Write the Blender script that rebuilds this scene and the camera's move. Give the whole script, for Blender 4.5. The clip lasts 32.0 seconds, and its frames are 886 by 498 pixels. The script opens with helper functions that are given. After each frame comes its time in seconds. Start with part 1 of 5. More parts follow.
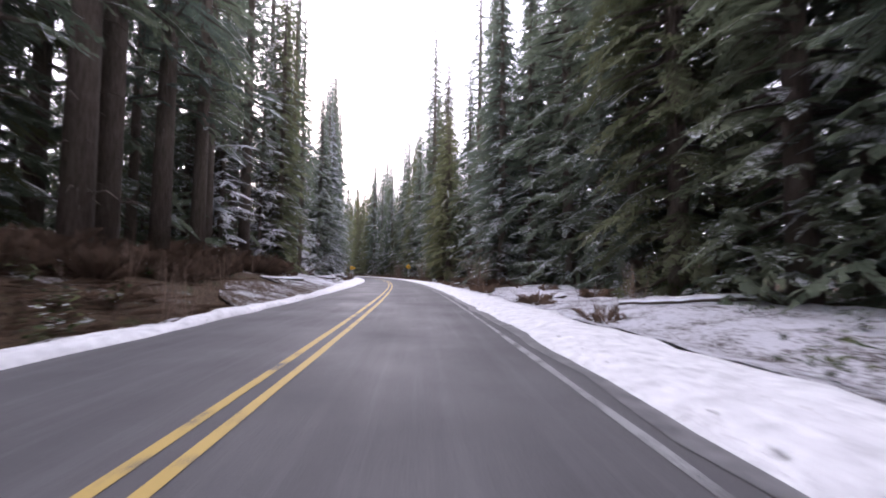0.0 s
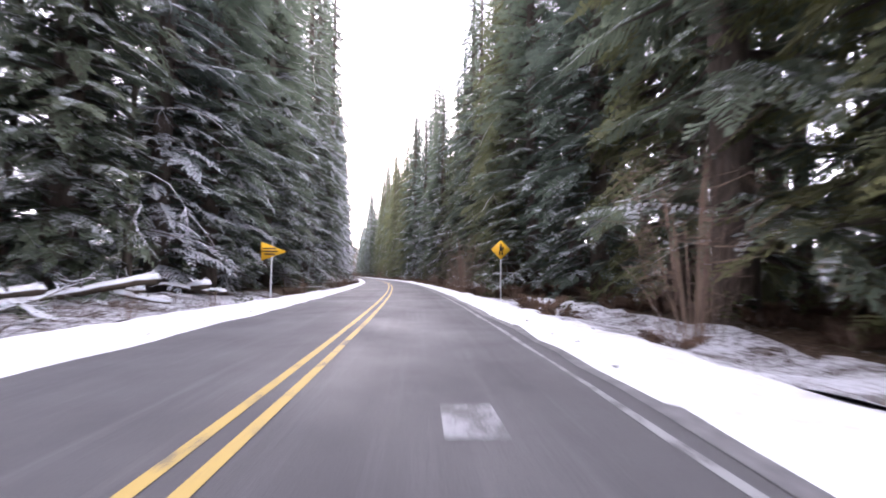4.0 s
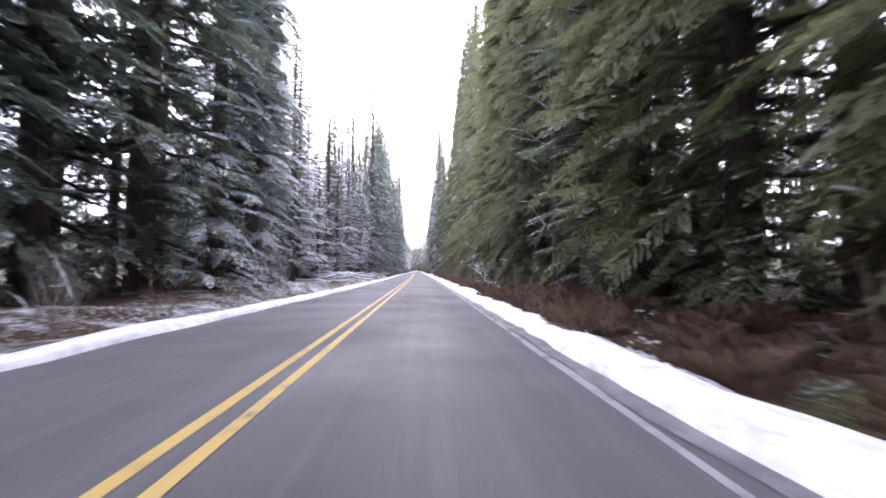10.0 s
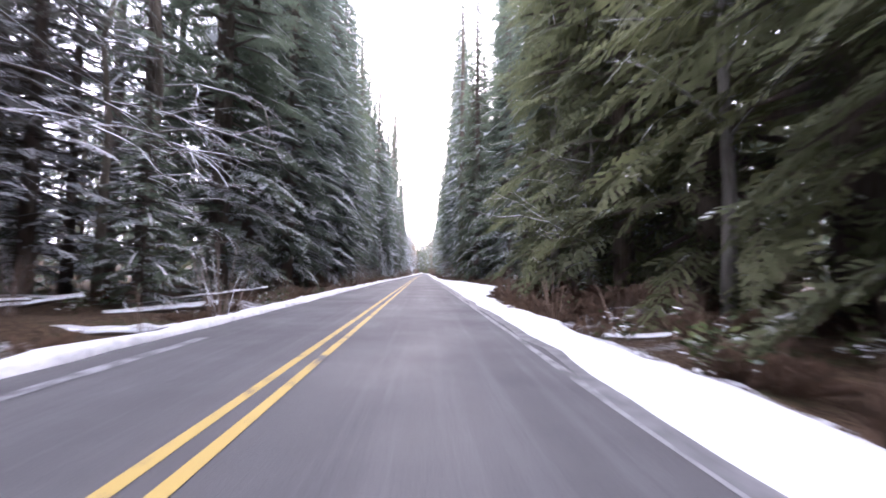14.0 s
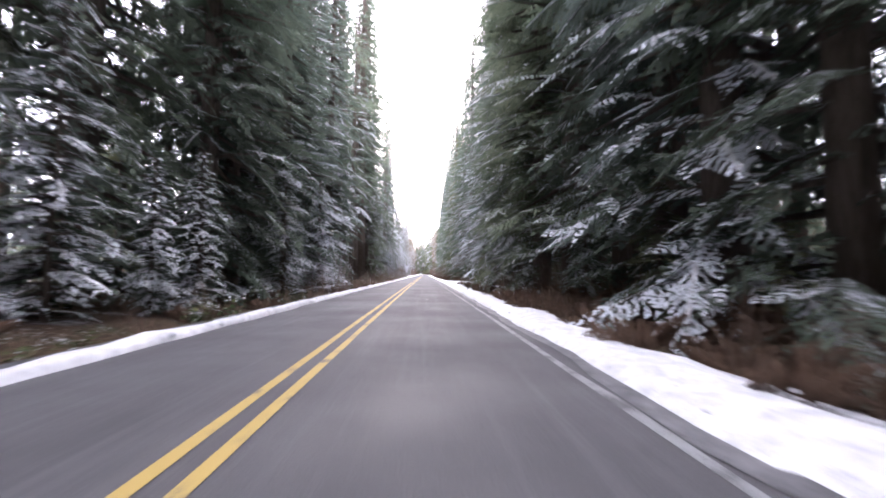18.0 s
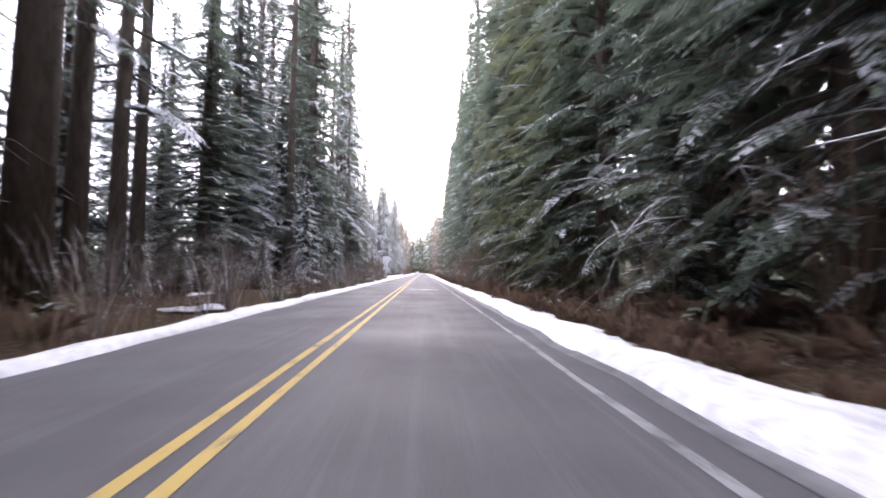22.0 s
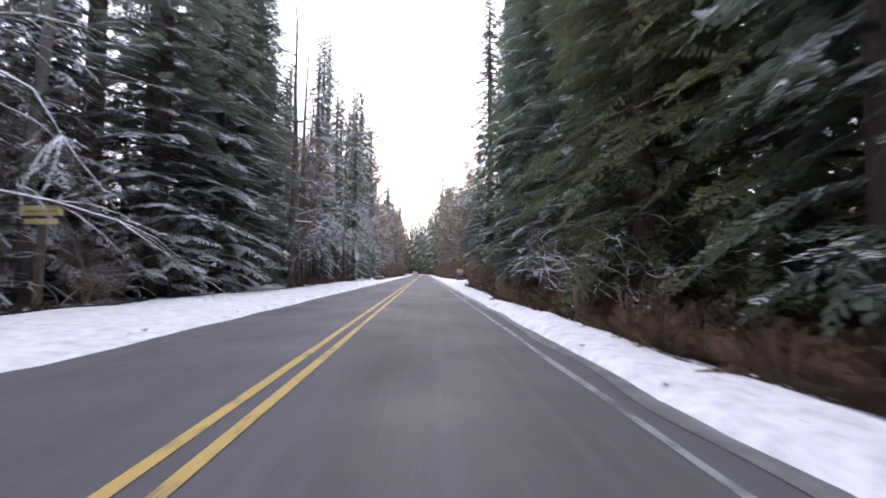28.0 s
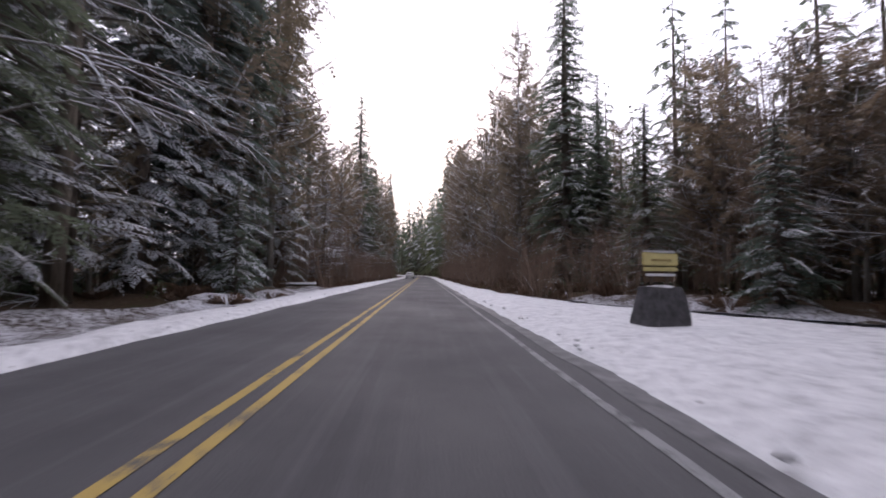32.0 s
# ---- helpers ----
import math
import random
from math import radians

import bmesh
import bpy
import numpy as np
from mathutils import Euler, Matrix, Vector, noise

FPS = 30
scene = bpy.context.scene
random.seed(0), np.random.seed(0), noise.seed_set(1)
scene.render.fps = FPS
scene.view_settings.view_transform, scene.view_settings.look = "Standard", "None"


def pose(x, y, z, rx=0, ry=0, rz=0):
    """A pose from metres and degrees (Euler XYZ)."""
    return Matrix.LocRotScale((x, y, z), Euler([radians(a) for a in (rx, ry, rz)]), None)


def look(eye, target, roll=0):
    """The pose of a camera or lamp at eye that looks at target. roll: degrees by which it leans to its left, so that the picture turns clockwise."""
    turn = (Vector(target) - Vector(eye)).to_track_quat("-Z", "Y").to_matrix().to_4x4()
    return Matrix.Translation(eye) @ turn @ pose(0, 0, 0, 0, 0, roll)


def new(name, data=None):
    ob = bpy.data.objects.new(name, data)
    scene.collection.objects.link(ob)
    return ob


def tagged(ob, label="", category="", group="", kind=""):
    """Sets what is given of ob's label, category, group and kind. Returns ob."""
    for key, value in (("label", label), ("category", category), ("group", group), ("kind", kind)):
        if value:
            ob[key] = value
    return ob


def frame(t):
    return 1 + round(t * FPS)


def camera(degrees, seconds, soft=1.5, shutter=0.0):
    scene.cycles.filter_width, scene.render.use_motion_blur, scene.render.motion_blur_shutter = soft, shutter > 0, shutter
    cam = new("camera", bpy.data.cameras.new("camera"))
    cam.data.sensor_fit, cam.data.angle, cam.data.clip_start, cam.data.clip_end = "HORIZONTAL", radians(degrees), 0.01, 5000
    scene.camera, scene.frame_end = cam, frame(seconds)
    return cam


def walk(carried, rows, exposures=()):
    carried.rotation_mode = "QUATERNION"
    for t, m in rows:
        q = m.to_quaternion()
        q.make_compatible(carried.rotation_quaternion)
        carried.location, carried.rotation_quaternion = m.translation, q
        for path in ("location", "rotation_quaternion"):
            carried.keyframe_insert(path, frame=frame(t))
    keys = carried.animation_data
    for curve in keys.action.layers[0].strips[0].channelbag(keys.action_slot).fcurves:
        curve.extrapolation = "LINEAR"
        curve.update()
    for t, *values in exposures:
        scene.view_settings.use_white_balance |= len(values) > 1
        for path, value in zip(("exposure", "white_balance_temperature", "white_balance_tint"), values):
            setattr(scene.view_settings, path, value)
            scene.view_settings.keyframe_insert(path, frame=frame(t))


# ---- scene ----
# The road: heading in degrees along its length, in metres from the first camera
KEY_S = [-150, 0, 15, 30, 45, 60, 75, 90, 105, 120, 135, 150, 165, 180, 210, 255, 300, 345, 525, 655, 720, 800, 1200]
KEY_H = [-10, 0, 1.3, 2.8, 4.5, 6.5, 8.3, 9.9, 11.4, 12.9, 14.5, 15.9, 17.2, 17.7, 17.8, 18.6, 18.5, 18.1, 18.1, 18.1, 24, 38, 62]
ROAD_S = np.arange(-150, 1201, 1.0)
ROAD_H = np.radians(np.interp(ROAD_S, KEY_S, KEY_H))
MID_H = (ROAD_H[:-1] + ROAD_H[1:]) / 2
ROAD_X = np.r_[0, np.cumsum(-np.sin(MID_H))]
ROAD_Y = np.r_[0, np.cumsum(np.cos(MID_H))]
ROAD_X -= np.interp(0, ROAD_S, ROAD_X)
ROAD_Y -= np.interp(0, ROAD_S, ROAD_Y)


def heading(s):
    return np.interp(s, ROAD_S, ROAD_H)


def lay(s, u):
    """World x and y of a place s metres along the road and u metres right of its centre line."""
    h = heading(s)
    return np.interp(s, ROAD_S, ROAD_X) + u * np.cos(h), np.interp(s, ROAD_S, ROAD_Y) + u * np.sin(h)


ROWS = [  # seconds, metres along the road, metres right of its centre, yaw, pitch
    (0.0, 0.0, 1.60, -3.04, 3.48), (0.5, 8.2, 1.58, -2.32, 3.55), (1.0, 16.4, 1.56, -1.62, 3.71),
    (1.5, 24.8, 1.54, -0.85, 3.67), (2.0, 33.2, 1.52, 0.08, 3.78), (2.5, 41.6, 1.49, 1.09, 3.73),
    (3.0, 50.2, 1.45, 2.13, 3.65), (3.5, 58.7, 1.42, 3.34, 3.60), (4.0, 67.4, 1.40, 4.42, 3.70),
    (4.5, 76.1, 1.38, 5.40, 3.70), (5.0, 84.9, 1.36, 6.31, 3.70), (5.5, 93.7, 1.34, 7.20, 3.46),
    (6.0, 102.6, 1.32, 8.09, 3.54), (6.5, 111.5, 1.35, 8.99, 3.58), (7.0, 120.4, 1.37, 9.86, 3.42),
    (7.5, 129.3, 1.40, 10.92, 3.45), (8.0, 138.3, 1.43, 11.83, 3.48), (8.5, 147.2, 1.47, 12.58, 3.48),
    (9.0, 156.0, 1.50, 13.37, 4.23), (9.5, 164.8, 1.52, 14.19, 3.37), (10.0, 173.6, 1.54, 14.61, 3.00),
    (10.5, 182.3, 1.56, 14.69, 3.24), (11.0, 191.0, 1.58, 14.61, 3.18), (11.5, 199.6, 1.60, 14.68, 3.81),
    (12.0, 208.2, 1.57, 14.80, 3.38), (12.5, 216.7, 1.55, 14.81, 3.30), (13.0, 225.2, 1.52, 14.91, 3.75),
    (13.5, 233.8, 1.52, 15.08, 2.86), (14.0, 242.3, 1.52, 15.29, 3.28), (14.5, 250.9, 1.52, 15.48, 3.13),
    (15.0, 259.4, 1.50, 15.65, 3.70), (15.5, 268.0, 1.48, 15.74, 3.70), (16.0, 276.6, 1.46, 15.75, 3.70),
    (16.5, 285.2, 1.44, 15.69, 3.62), (17.0, 293.8, 1.42, 15.64, 3.51), (17.5, 302.5, 1.42, 15.51, 3.49),
    (18.0, 311.1, 1.43, 15.25, 3.43), (18.5, 319.8, 1.44, 15.10, 3.48), (19.0, 328.4, 1.44, 15.08, 3.47),
    (19.5, 337.0, 1.46, 15.13, 3.06), (20.0, 345.5, 1.47, 15.23, 3.26), (20.5, 354.0, 1.48, 15.18, 3.44),
    (21.0, 362.5, 1.50, 15.09, 3.26), (21.5, 370.9, 1.50, 15.02, 3.31), (22.0, 379.2, 1.51, 14.93, 3.23),
    (22.5, 387.4, 1.52, 14.83, 3.66), (23.0, 395.6, 1.52, 14.79, 3.54), (23.5, 403.7, 1.53, 14.74, 3.21),
    (24.0, 411.7, 1.54, 14.90, 3.35), (24.5, 419.6, 1.56, 15.01, 3.79), (25.0, 427.4, 1.57, 15.02, 3.70),
    (25.5, 435.0, 1.58, 14.96, 3.88), (26.0, 442.6, 1.57, 15.06, 3.70), (26.5, 450.0, 1.56, 15.21, 3.70),
    (27.0, 457.3, 1.54, 15.34, 3.70), (27.5, 464.4, 1.53, 15.39, 3.65), (28.0, 471.3, 1.52, 15.32, 3.30),
    (28.5, 478.2, 1.54, 15.07, 3.15), (29.0, 484.9, 1.56, 14.92, 3.55), (29.5, 491.5, 1.58, 14.78, 3.23),
    (30.0, 498.0, 1.60, 14.92, 3.72), (30.5, 504.5, 1.61, 15.02, 3.55), (31.0, 511.0, 1.63, 14.96, 3.73),
    (31.5, 517.4, 1.61, 15.00, 3.62), (32.0, 523.8, 1.60, 15.31, 3.43),
]

EXPOSURE = 1.42
EYE_HEIGHT, LEAN = 1.2, 0.5
cam = camera(94, 32.0, soft=1.8, shutter=0.22)
walk(cam, [(t, pose(*(float(c) for c in lay(s, u)), EYE_HEIGHT, 90 + pitch, 0, yaw + float(np.interp(t, (9, 11, 25, 28), (0, 0.45, 0.4, 0.2)))) @ pose(0, 0, 0, 0, 0, LEAN)) for t, s, u, yaw, pitch in ROWS],
     exposures=[(t, EXPOSURE + e, float(np.interp(t, (0, 3, 12, 17, 25, 28, 30, 32), (5850, 5880, 5550, 5850, 5900, 5700, 5750, 5950))), float(np.interp(t, (14, 17, 25, 28, 30, 32), (26, 24, 23, 21, 20, 24)))) for t, e in ((0, -0.05), (3, 0.4), (6, 0.75), (7, 0.68), (8, 0.78), (9, 1.1), (11, 0.65), (14, 0.95), (17, 1.0), (19, 1.1), (20, 0.92), (21, 0.82), (22, 0.82), (23, 0.8), (25, 0.05), (28, -0.3), (30, -0.45), (31, -0.8), (32, -1.2))])

# ---- light: a bright overcast winter sky ----
world = bpy.data.worlds.new("overcast_sky")
scene.world = world
world.use_nodes = True
wn, wl = world.node_tree.nodes, world.node_tree.links
sky = wn.new("ShaderNodeTexSky")
sky.sky_type, sky.sun_disc, sky.sun_elevation, sky.sun_rotation = "NISHITA", False, radians(20), radians(-18)
sky.dust_density = 4.0
cloud = wn.new("ShaderNodeMix")
cloud.data_type = "RGBA"
cloud.inputs["Factor"].default_value = 0.85
cloud.inputs["B"].default_value = (10.4, 10.2, 10.4, 1)
wl.new(sky.outputs["Color"], cloud.inputs["A"])
wl.new(cloud.outputs["Result"], wn["Background"].inputs["Color"])
wn["Background"].inputs["Strength"].default_value = 0.15
sun = new("sun", bpy.data.lights.new("sun", "SUN"))
sun.data.energy, sun.data.angle, sun.data.color = 0.6, radians(25), (1.0, 0.95, 0.9)
sun.matrix_world = look((0, 0, 50), (10, -140, 0))


# ---- materials ----
def material(name, rough=0.8, spec=0.3):
    m = bpy.data.materials.new(name)
    m.use_nodes = True
    b = m.node_tree.nodes["Principled BSDF"]
    b.inputs["Roughness"].default_value = rough
    b.inputs["Specular IOR Level"].default_value = spec
    return m, m.node_tree.nodes, m.node_tree.links, b


def noise_node(n, scale, detail=4.0, rough=0.6, source=None, links=None):
    t = n.new("ShaderNodeTexNoise")
    t.inputs["Scale"].default_value, t.inputs["Detail"].default_value, t.inputs["Roughness"].default_value = scale, detail, rough
    if source:
        links.new(source, t.inputs["Vector"])
    return t.outputs["Fac"]


def ramp(n, l, source, stops):
    r = n.new("ShaderNodeValToRGB")
    e = r.color_ramp.elements
    while len(e) < len(stops):
        e.new(0.5)
    for el, (p, c) in zip(e, stops):
        el.position, el.color = p, (*c, 1) if len(c) == 3 else c
    l.new(source, r.inputs["Fac"])
    return r.outputs["Color"]


def mix(n, l, fac, a, b, kind="MIX"):
    m = n.new("ShaderNodeMix")
    m.data_type, m.blend_type = "RGBA", kind
    for v, key in ((fac, "Factor"), (a, "A"), (b, "B")):
        if isinstance(v, (int, float)):
            m.inputs[key].default_value = v
        elif isinstance(v, tuple):
            m.inputs[key].default_value = (*v, 1)
        else:
            l.new(v, m.inputs[key])
    return m.outputs["Result"]


def maths(n, l, op, a, b=0.0, clamp=False):
    m = n.new("ShaderNodeMath")
    m.operation, m.use_clamp = op, clamp
    for i, v in enumerate((a, b)):
        if isinstance(v, (int, float)):
            m.inputs[i].default_value = v
        else:
            l.new(v, m.inputs[i])
    return m.outputs["Value"]


def bump(n, l, b, source, strength=0.4, distance=0.02):
    k = n.new("ShaderNodeBump")
    k.inputs["Strength"].default_value, k.inputs["Distance"].default_value = strength, distance
    l.new(source, k.inputs["Height"])
    l.new(k.outputs["Normal"], b.inputs["Normal"])


def place_of(n):
    return n.new("ShaderNodeTexCoord").outputs["Object"]


def up_of(n, l):
    g = n.new("ShaderNodeNewGeometry")
    x = n.new("ShaderNodeSeparateXYZ")
    l.new(g.outputs["Normal"], x.inputs["Vector"])
    return x.outputs["Z"], g.outputs["Random Per Island"], g.outputs["Position"]


def make_needles(name, dark, light, snow, gaps=0.36, duty=0.56, pitch=5.2):
    """Conifer sprays: twigs in a comb on either side of the rib, green that varies, snow on the upper sides."""
    m, n, l, b = material(name, 0.75, 0.2)
    up, island, pos = up_of(n, l)
    spray = n.new("ShaderNodeAttribute")
    spray.attribute_name = "spray"
    sep = n.new("ShaderNodeSeparateXYZ")
    l.new(spray.outputs["Vector"], sep.inputs["Vector"])
    along, across, half = sep.outputs["X"], maths(n, l, "ABSOLUTE", sep.outputs["Y"]), sep.outputs["Z"]
    # branchlets on either side of the rib, each with its own length, tone and frayed edge
    fray = maths(n, l, "ADD", maths(n, l, "MULTIPLY", noise_node(n, 3.0, 2.0, 0.5, pos, l), 1.6), maths(n, l, "MULTIPLY", noise_node(n, 22.0, 2.0, 0.6, pos, l), 1.1))
    phase = maths(n, l, "ADD", maths(n, l, "ADD", maths(n, l, "MULTIPLY", maths(n, l, "SUBTRACT", along, maths(n, l, "MULTIPLY", across, 0.8)), pitch), fray), maths(n, l, "MULTIPLY", island, 37.0))
    twig = maths(n, l, "LESS_THAN", maths(n, l, "FRACT", phase), duty)
    rand = n.new("ShaderNodeTexWhiteNoise")
    rand.noise_dimensions = "2D"
    pair = n.new("ShaderNodeCombineXYZ")
    l.new(maths(n, l, "FLOOR", phase), pair.inputs["X"])
    l.new(maths(n, l, "SIGN", sep.outputs["Y"]), pair.inputs["Y"])
    l.new(pair.outputs["Vector"], rand.inputs["Vector"])
    reach = maths(n, l, "ADD", 0.25, maths(n, l, "MULTIPLY", rand.outputs["Value"], 0.85))
    col = mix(n, l, maths(n, l, "ADD", maths(n, l, "MULTIPLY", island, 0.5), maths(n, l, "MULTIPLY", rand.outputs["Value"], 0.5)), dark, light)
    fine = noise_node(n, 9.0, 3.0, 0.7, pos, l)
    col = mix(n, l, maths(n, l, "MULTIPLY", fine, 0.5), col, tuple(c * 0.5 for c in dark))
    outer = maths(n, l, "DIVIDE", across, maths(n, l, "MAXIMUM", half, 0.02))
    col = mix(n, l, maths(n, l, "MULTIPLY", outer, 0.4, True), col, tuple(min(1.0, c * 1.35) for c in light))
    info = n.new("ShaderNodeObjectInfo")
    col = mix(n, l, maths(n, l, "MULTIPLY", info.outputs["Random"], 0.3), col, (0.07, 0.075, 0.035))
    tone = maths(n, l, "FRACT", maths(n, l, "MULTIPLY", info.outputs["Random"], 7.31))
    col = mix(n, l, 1.0, col, ramp(n, l, tone, [(0.0, (0.78, 0.8, 0.84)), (0.5, (1.05, 1.05, 1.03)), (1.0, (1.35, 1.28, 1.15))]), "MULTIPLY")
    patch = noise_node(n, 2.6, 4.0, 0.7, pos, l)
    cover = maths(n, l, "ADD", maths(n, l, "MULTIPLY", up, 0.55), maths(n, l, "ADD", maths(n, l, "MULTIPLY", patch, 0.9), maths(n, l, "MULTIPLY", island, 0.35)))
    mask = maths(n, l, "MULTIPLY", maths(n, l, "SUBTRACT", cover, 1.42 - snow), 7.0, True)
    mask = maths(n, l, "MULTIPLY", mask, maths(n, l, "GREATER_THAN", up, 0.1))
    mask = maths(n, l, "MULTIPLY", mask, maths(n, l, "GREATER_THAN", fine, 0.42))
    col = mix(n, l, mask, col, (0.78, 0.8, 0.84))
    l.new(col, b.inputs["Base Color"])
    through_leaf = n.new("ShaderNodeBsdfTranslucent")
    l.new(col, through_leaf.inputs["Color"])
    both = n.new("ShaderNodeMixShader")
    both.inputs["Fac"].default_value = 0.5
    l.new(b.outputs["BSDF"], both.inputs[1])
    l.new(through_leaf.outputs["BSDF"], both.inputs[2])
    shown = maths(n, l, "MULTIPLY", twig, maths(n, l, "LESS_THAN", outer, reach))
    lace = noise_node(n, 14.0, 2.0, 0.65, pos, l)
    shown = maths(n, l, "MULTIPLY", shown, maths(n, l, "GREATER_THAN", lace, gaps))
    clear = n.new("ShaderNodeBsdfTransparent")
    cut = n.new("ShaderNodeMixShader")
    l.new(shown, cut.inputs["Fac"])
    l.new(clear.outputs["BSDF"], cut.inputs[1])
    l.new(both.outputs["Shader"], cut.inputs[2])
    l.new(cut.outputs["Shader"], n["Material Output"].inputs["Surface"])
    return m


def make_bark(name, dark, light, snow=0.0):
    m, n, l, b = material(name, 0.9, 0.15)
    up, island, pos = up_of(n, l)
    st = n.new("ShaderNodeMapping")
    st.inputs["Scale"].default_value = (9, 9, 1.2)
    l.new(pos, st.inputs["Vector"])
    grain = noise_node(n, 1.5, 6.0, 0.7, st.outputs["Vector"], l)
    big = noise_node(n, 0.8, 2.0, 0.5, pos, l)
    col = ramp(n, l, grain, [(0.3, dark), (0.72, light)])
    col = mix(n, l, maths(n, l, "MULTIPLY", big, 0.5), col, (0.05, 0.055, 0.03))
    if snow:
        lie = maths(n, l, "MULTIPLY", maths(n, l, "SUBTRACT", maths(n, l, "ADD", up, maths(n, l, "MULTIPLY", big, 0.6)), 1.0 - snow), 6.0, True)
        col = mix(n, l, lie, col, (0.8, 0.82, 0.86))
    l.new(col, b.inputs["Base Color"])
    bump(n, l, b, grain, 0.8, 0.05)
    return m


def make_snow():
    m, n, l, b = material("snow", 0.7, 0.3)
    p = place_of(n)
    big, mid, fine = noise_node(n, 0.5, 4, 0.6, p, l), noise_node(n, 4, 5, 0.65, p, l), noise_node(n, 45, 3, 0.6, p, l)
    col = ramp(n, l, mid, [(0.28, (0.42, 0.42, 0.43)), (0.48, (0.64, 0.64, 0.645)), (0.66, (0.78, 0.78, 0.78))])
    col = mix(n, l, maths(n, l, "MULTIPLY", maths(n, l, "SUBTRACT", fine, 0.62), 5.0, True), col, (0.28, 0.25, 0.22))
    col = mix(n, l, maths(n, l, "MULTIPLY", big, 0.25), col, (0.76, 0.75, 0.74))
    speck = noise_node(n, 11, 5, 0.75, p, l)
    col = mix(n, l, maths(n, l, "MULTIPLY", maths(n, l, "SUBTRACT", maths(n, l, "ADD", speck, maths(n, l, "MULTIPLY", big, 0.35)), 0.81), 8.0, True), col, (0.16, 0.12, 0.09))
    l.new(col, b.inputs["Base Color"])
    bump(n, l, b, maths(n, l, "ADD", mid, maths(n, l, "MULTIPLY", speck, 0.4)), 0.9, 0.08)
    b.inputs["Subsurface Weight"].default_value = 0.0
    return m


def make_asphalt():
    m, n, l, b = material("asphalt", 0.72, 0.25)
    uv = n.new("ShaderNodeTexCoord").outputs["UV"]
    sep = n.new("ShaderNodeSeparateXYZ")
    l.new(uv, sep.inputs["Vector"])
    across = sep.outputs["X"]
    lane = maths(n, l, "ABSOLUTE", maths(n, l, "SUBTRACT", maths(n, l, "ABSOLUTE", across), 1.75))
    track = maths(n, l, "ABSOLUTE", maths(n, l, "SUBTRACT", lane, 0.8))
    st = n.new("ShaderNodeMapping")
    st.inputs["Scale"].default_value = (2.2, 0.06, 1)
    l.new(uv, st.inputs["Vector"])
    streak = noise_node(n, 2.0, 5, 0.65, st.outputs["Vector"], l)
    grit, patch = noise_node(n, 60, 3, 0.7, uv, l), noise_node(n, 0.35, 5, 0.6, uv, l)
    col = ramp(n, l, grit, [(0.3, (0.052, 0.05, 0.052)), (0.7, (0.108, 0.105, 0.108))])
    wheel = maths(n, l, "SUBTRACT", 1.0, maths(n, l, "MULTIPLY", track, 2.4), True)
    col = mix(n, l, maths(n, l, "MULTIPLY", wheel, 0.35), col, (0.055, 0.053, 0.056))
    col = mix(n, l, maths(n, l, "MULTIPLY", maths(n, l, "SUBTRACT", streak, 0.5), 2.0, True), col, (0.125, 0.122, 0.126))
    col = mix(n, l, maths(n, l, "MULTIPLY", maths(n, l, "SUBTRACT", patch, 0.52), 1.6, True), col, (0.06, 0.058, 0.06))
    l.new(col, b.inputs["Base Color"])
    l.new(ramp(n, l, patch, [(0.35, (0.62,) * 3), (0.65, (0.85,) * 3)]), b.inputs["Roughness"])
    bump(n, l, b, grit, 0.35, 0.01)
    return m


def make_worn_paint(name, paint, keep):
    """Road paint worn through to the asphalt."""
    m, n, l, b = material(name, 0.7, 0.3)
    p = place_of(n)
    wear, fine = noise_node(n, 1.6, 6, 0.7, p, l), noise_node(n, 40, 3, 0.7, p, l)
    k = maths(n, l, "ADD", maths(n, l, "MULTIPLY", wear, 0.7), maths(n, l, "MULTIPLY", fine, 0.3))
    l.new(ramp(n, l, k, [(keep - 0.04, (0.09, 0.087, 0.088)), (keep + 0.04, paint)]), b.inputs["Base Color"])
    return m


def make_ground(name="forest_floor", bare=0.79, weights=(0.75, 0.35, 0.35)):
    """Forest floor: dead bracken, needles and moss, with thin snow in patches."""
    m, n, l, b = material(name, 0.95, 0.1)
    p = place_of(n)
    big, mid, fine = noise_node(n, 0.09, 4, 0.6, p, l), noise_node(n, 0.9, 6, 0.7, p, l), noise_node(n, 9, 5, 0.75, p, l)
    col = ramp(n, l, fine, [(0.3, (0.025, 0.018, 0.012)), (0.5, (0.072, 0.048, 0.03)), (0.72, (0.155, 0.108, 0.068))])
    col = mix(n, l, maths(n, l, "MULTIPLY", maths(n, l, "SUBTRACT", mid, 0.52), 5.0, True), col, (0.05, 0.055, 0.022))
    k = maths(n, l, "ADD", maths(n, l, "MULTIPLY", big, weights[0]), maths(n, l, "ADD", maths(n, l, "MULTIPLY", mid, weights[1]), maths(n, l, "MULTIPLY", fine, weights[2])))
    col = mix(n, l, maths(n, l, "MULTIPLY", maths(n, l, "SUBTRACT", k, bare), 9.0, True), col, (0.66, 0.66, 0.69))
    l.new(col, b.inputs["Base Color"])
    bump(n, l, b, fine, 1.0, 0.12)
    return m


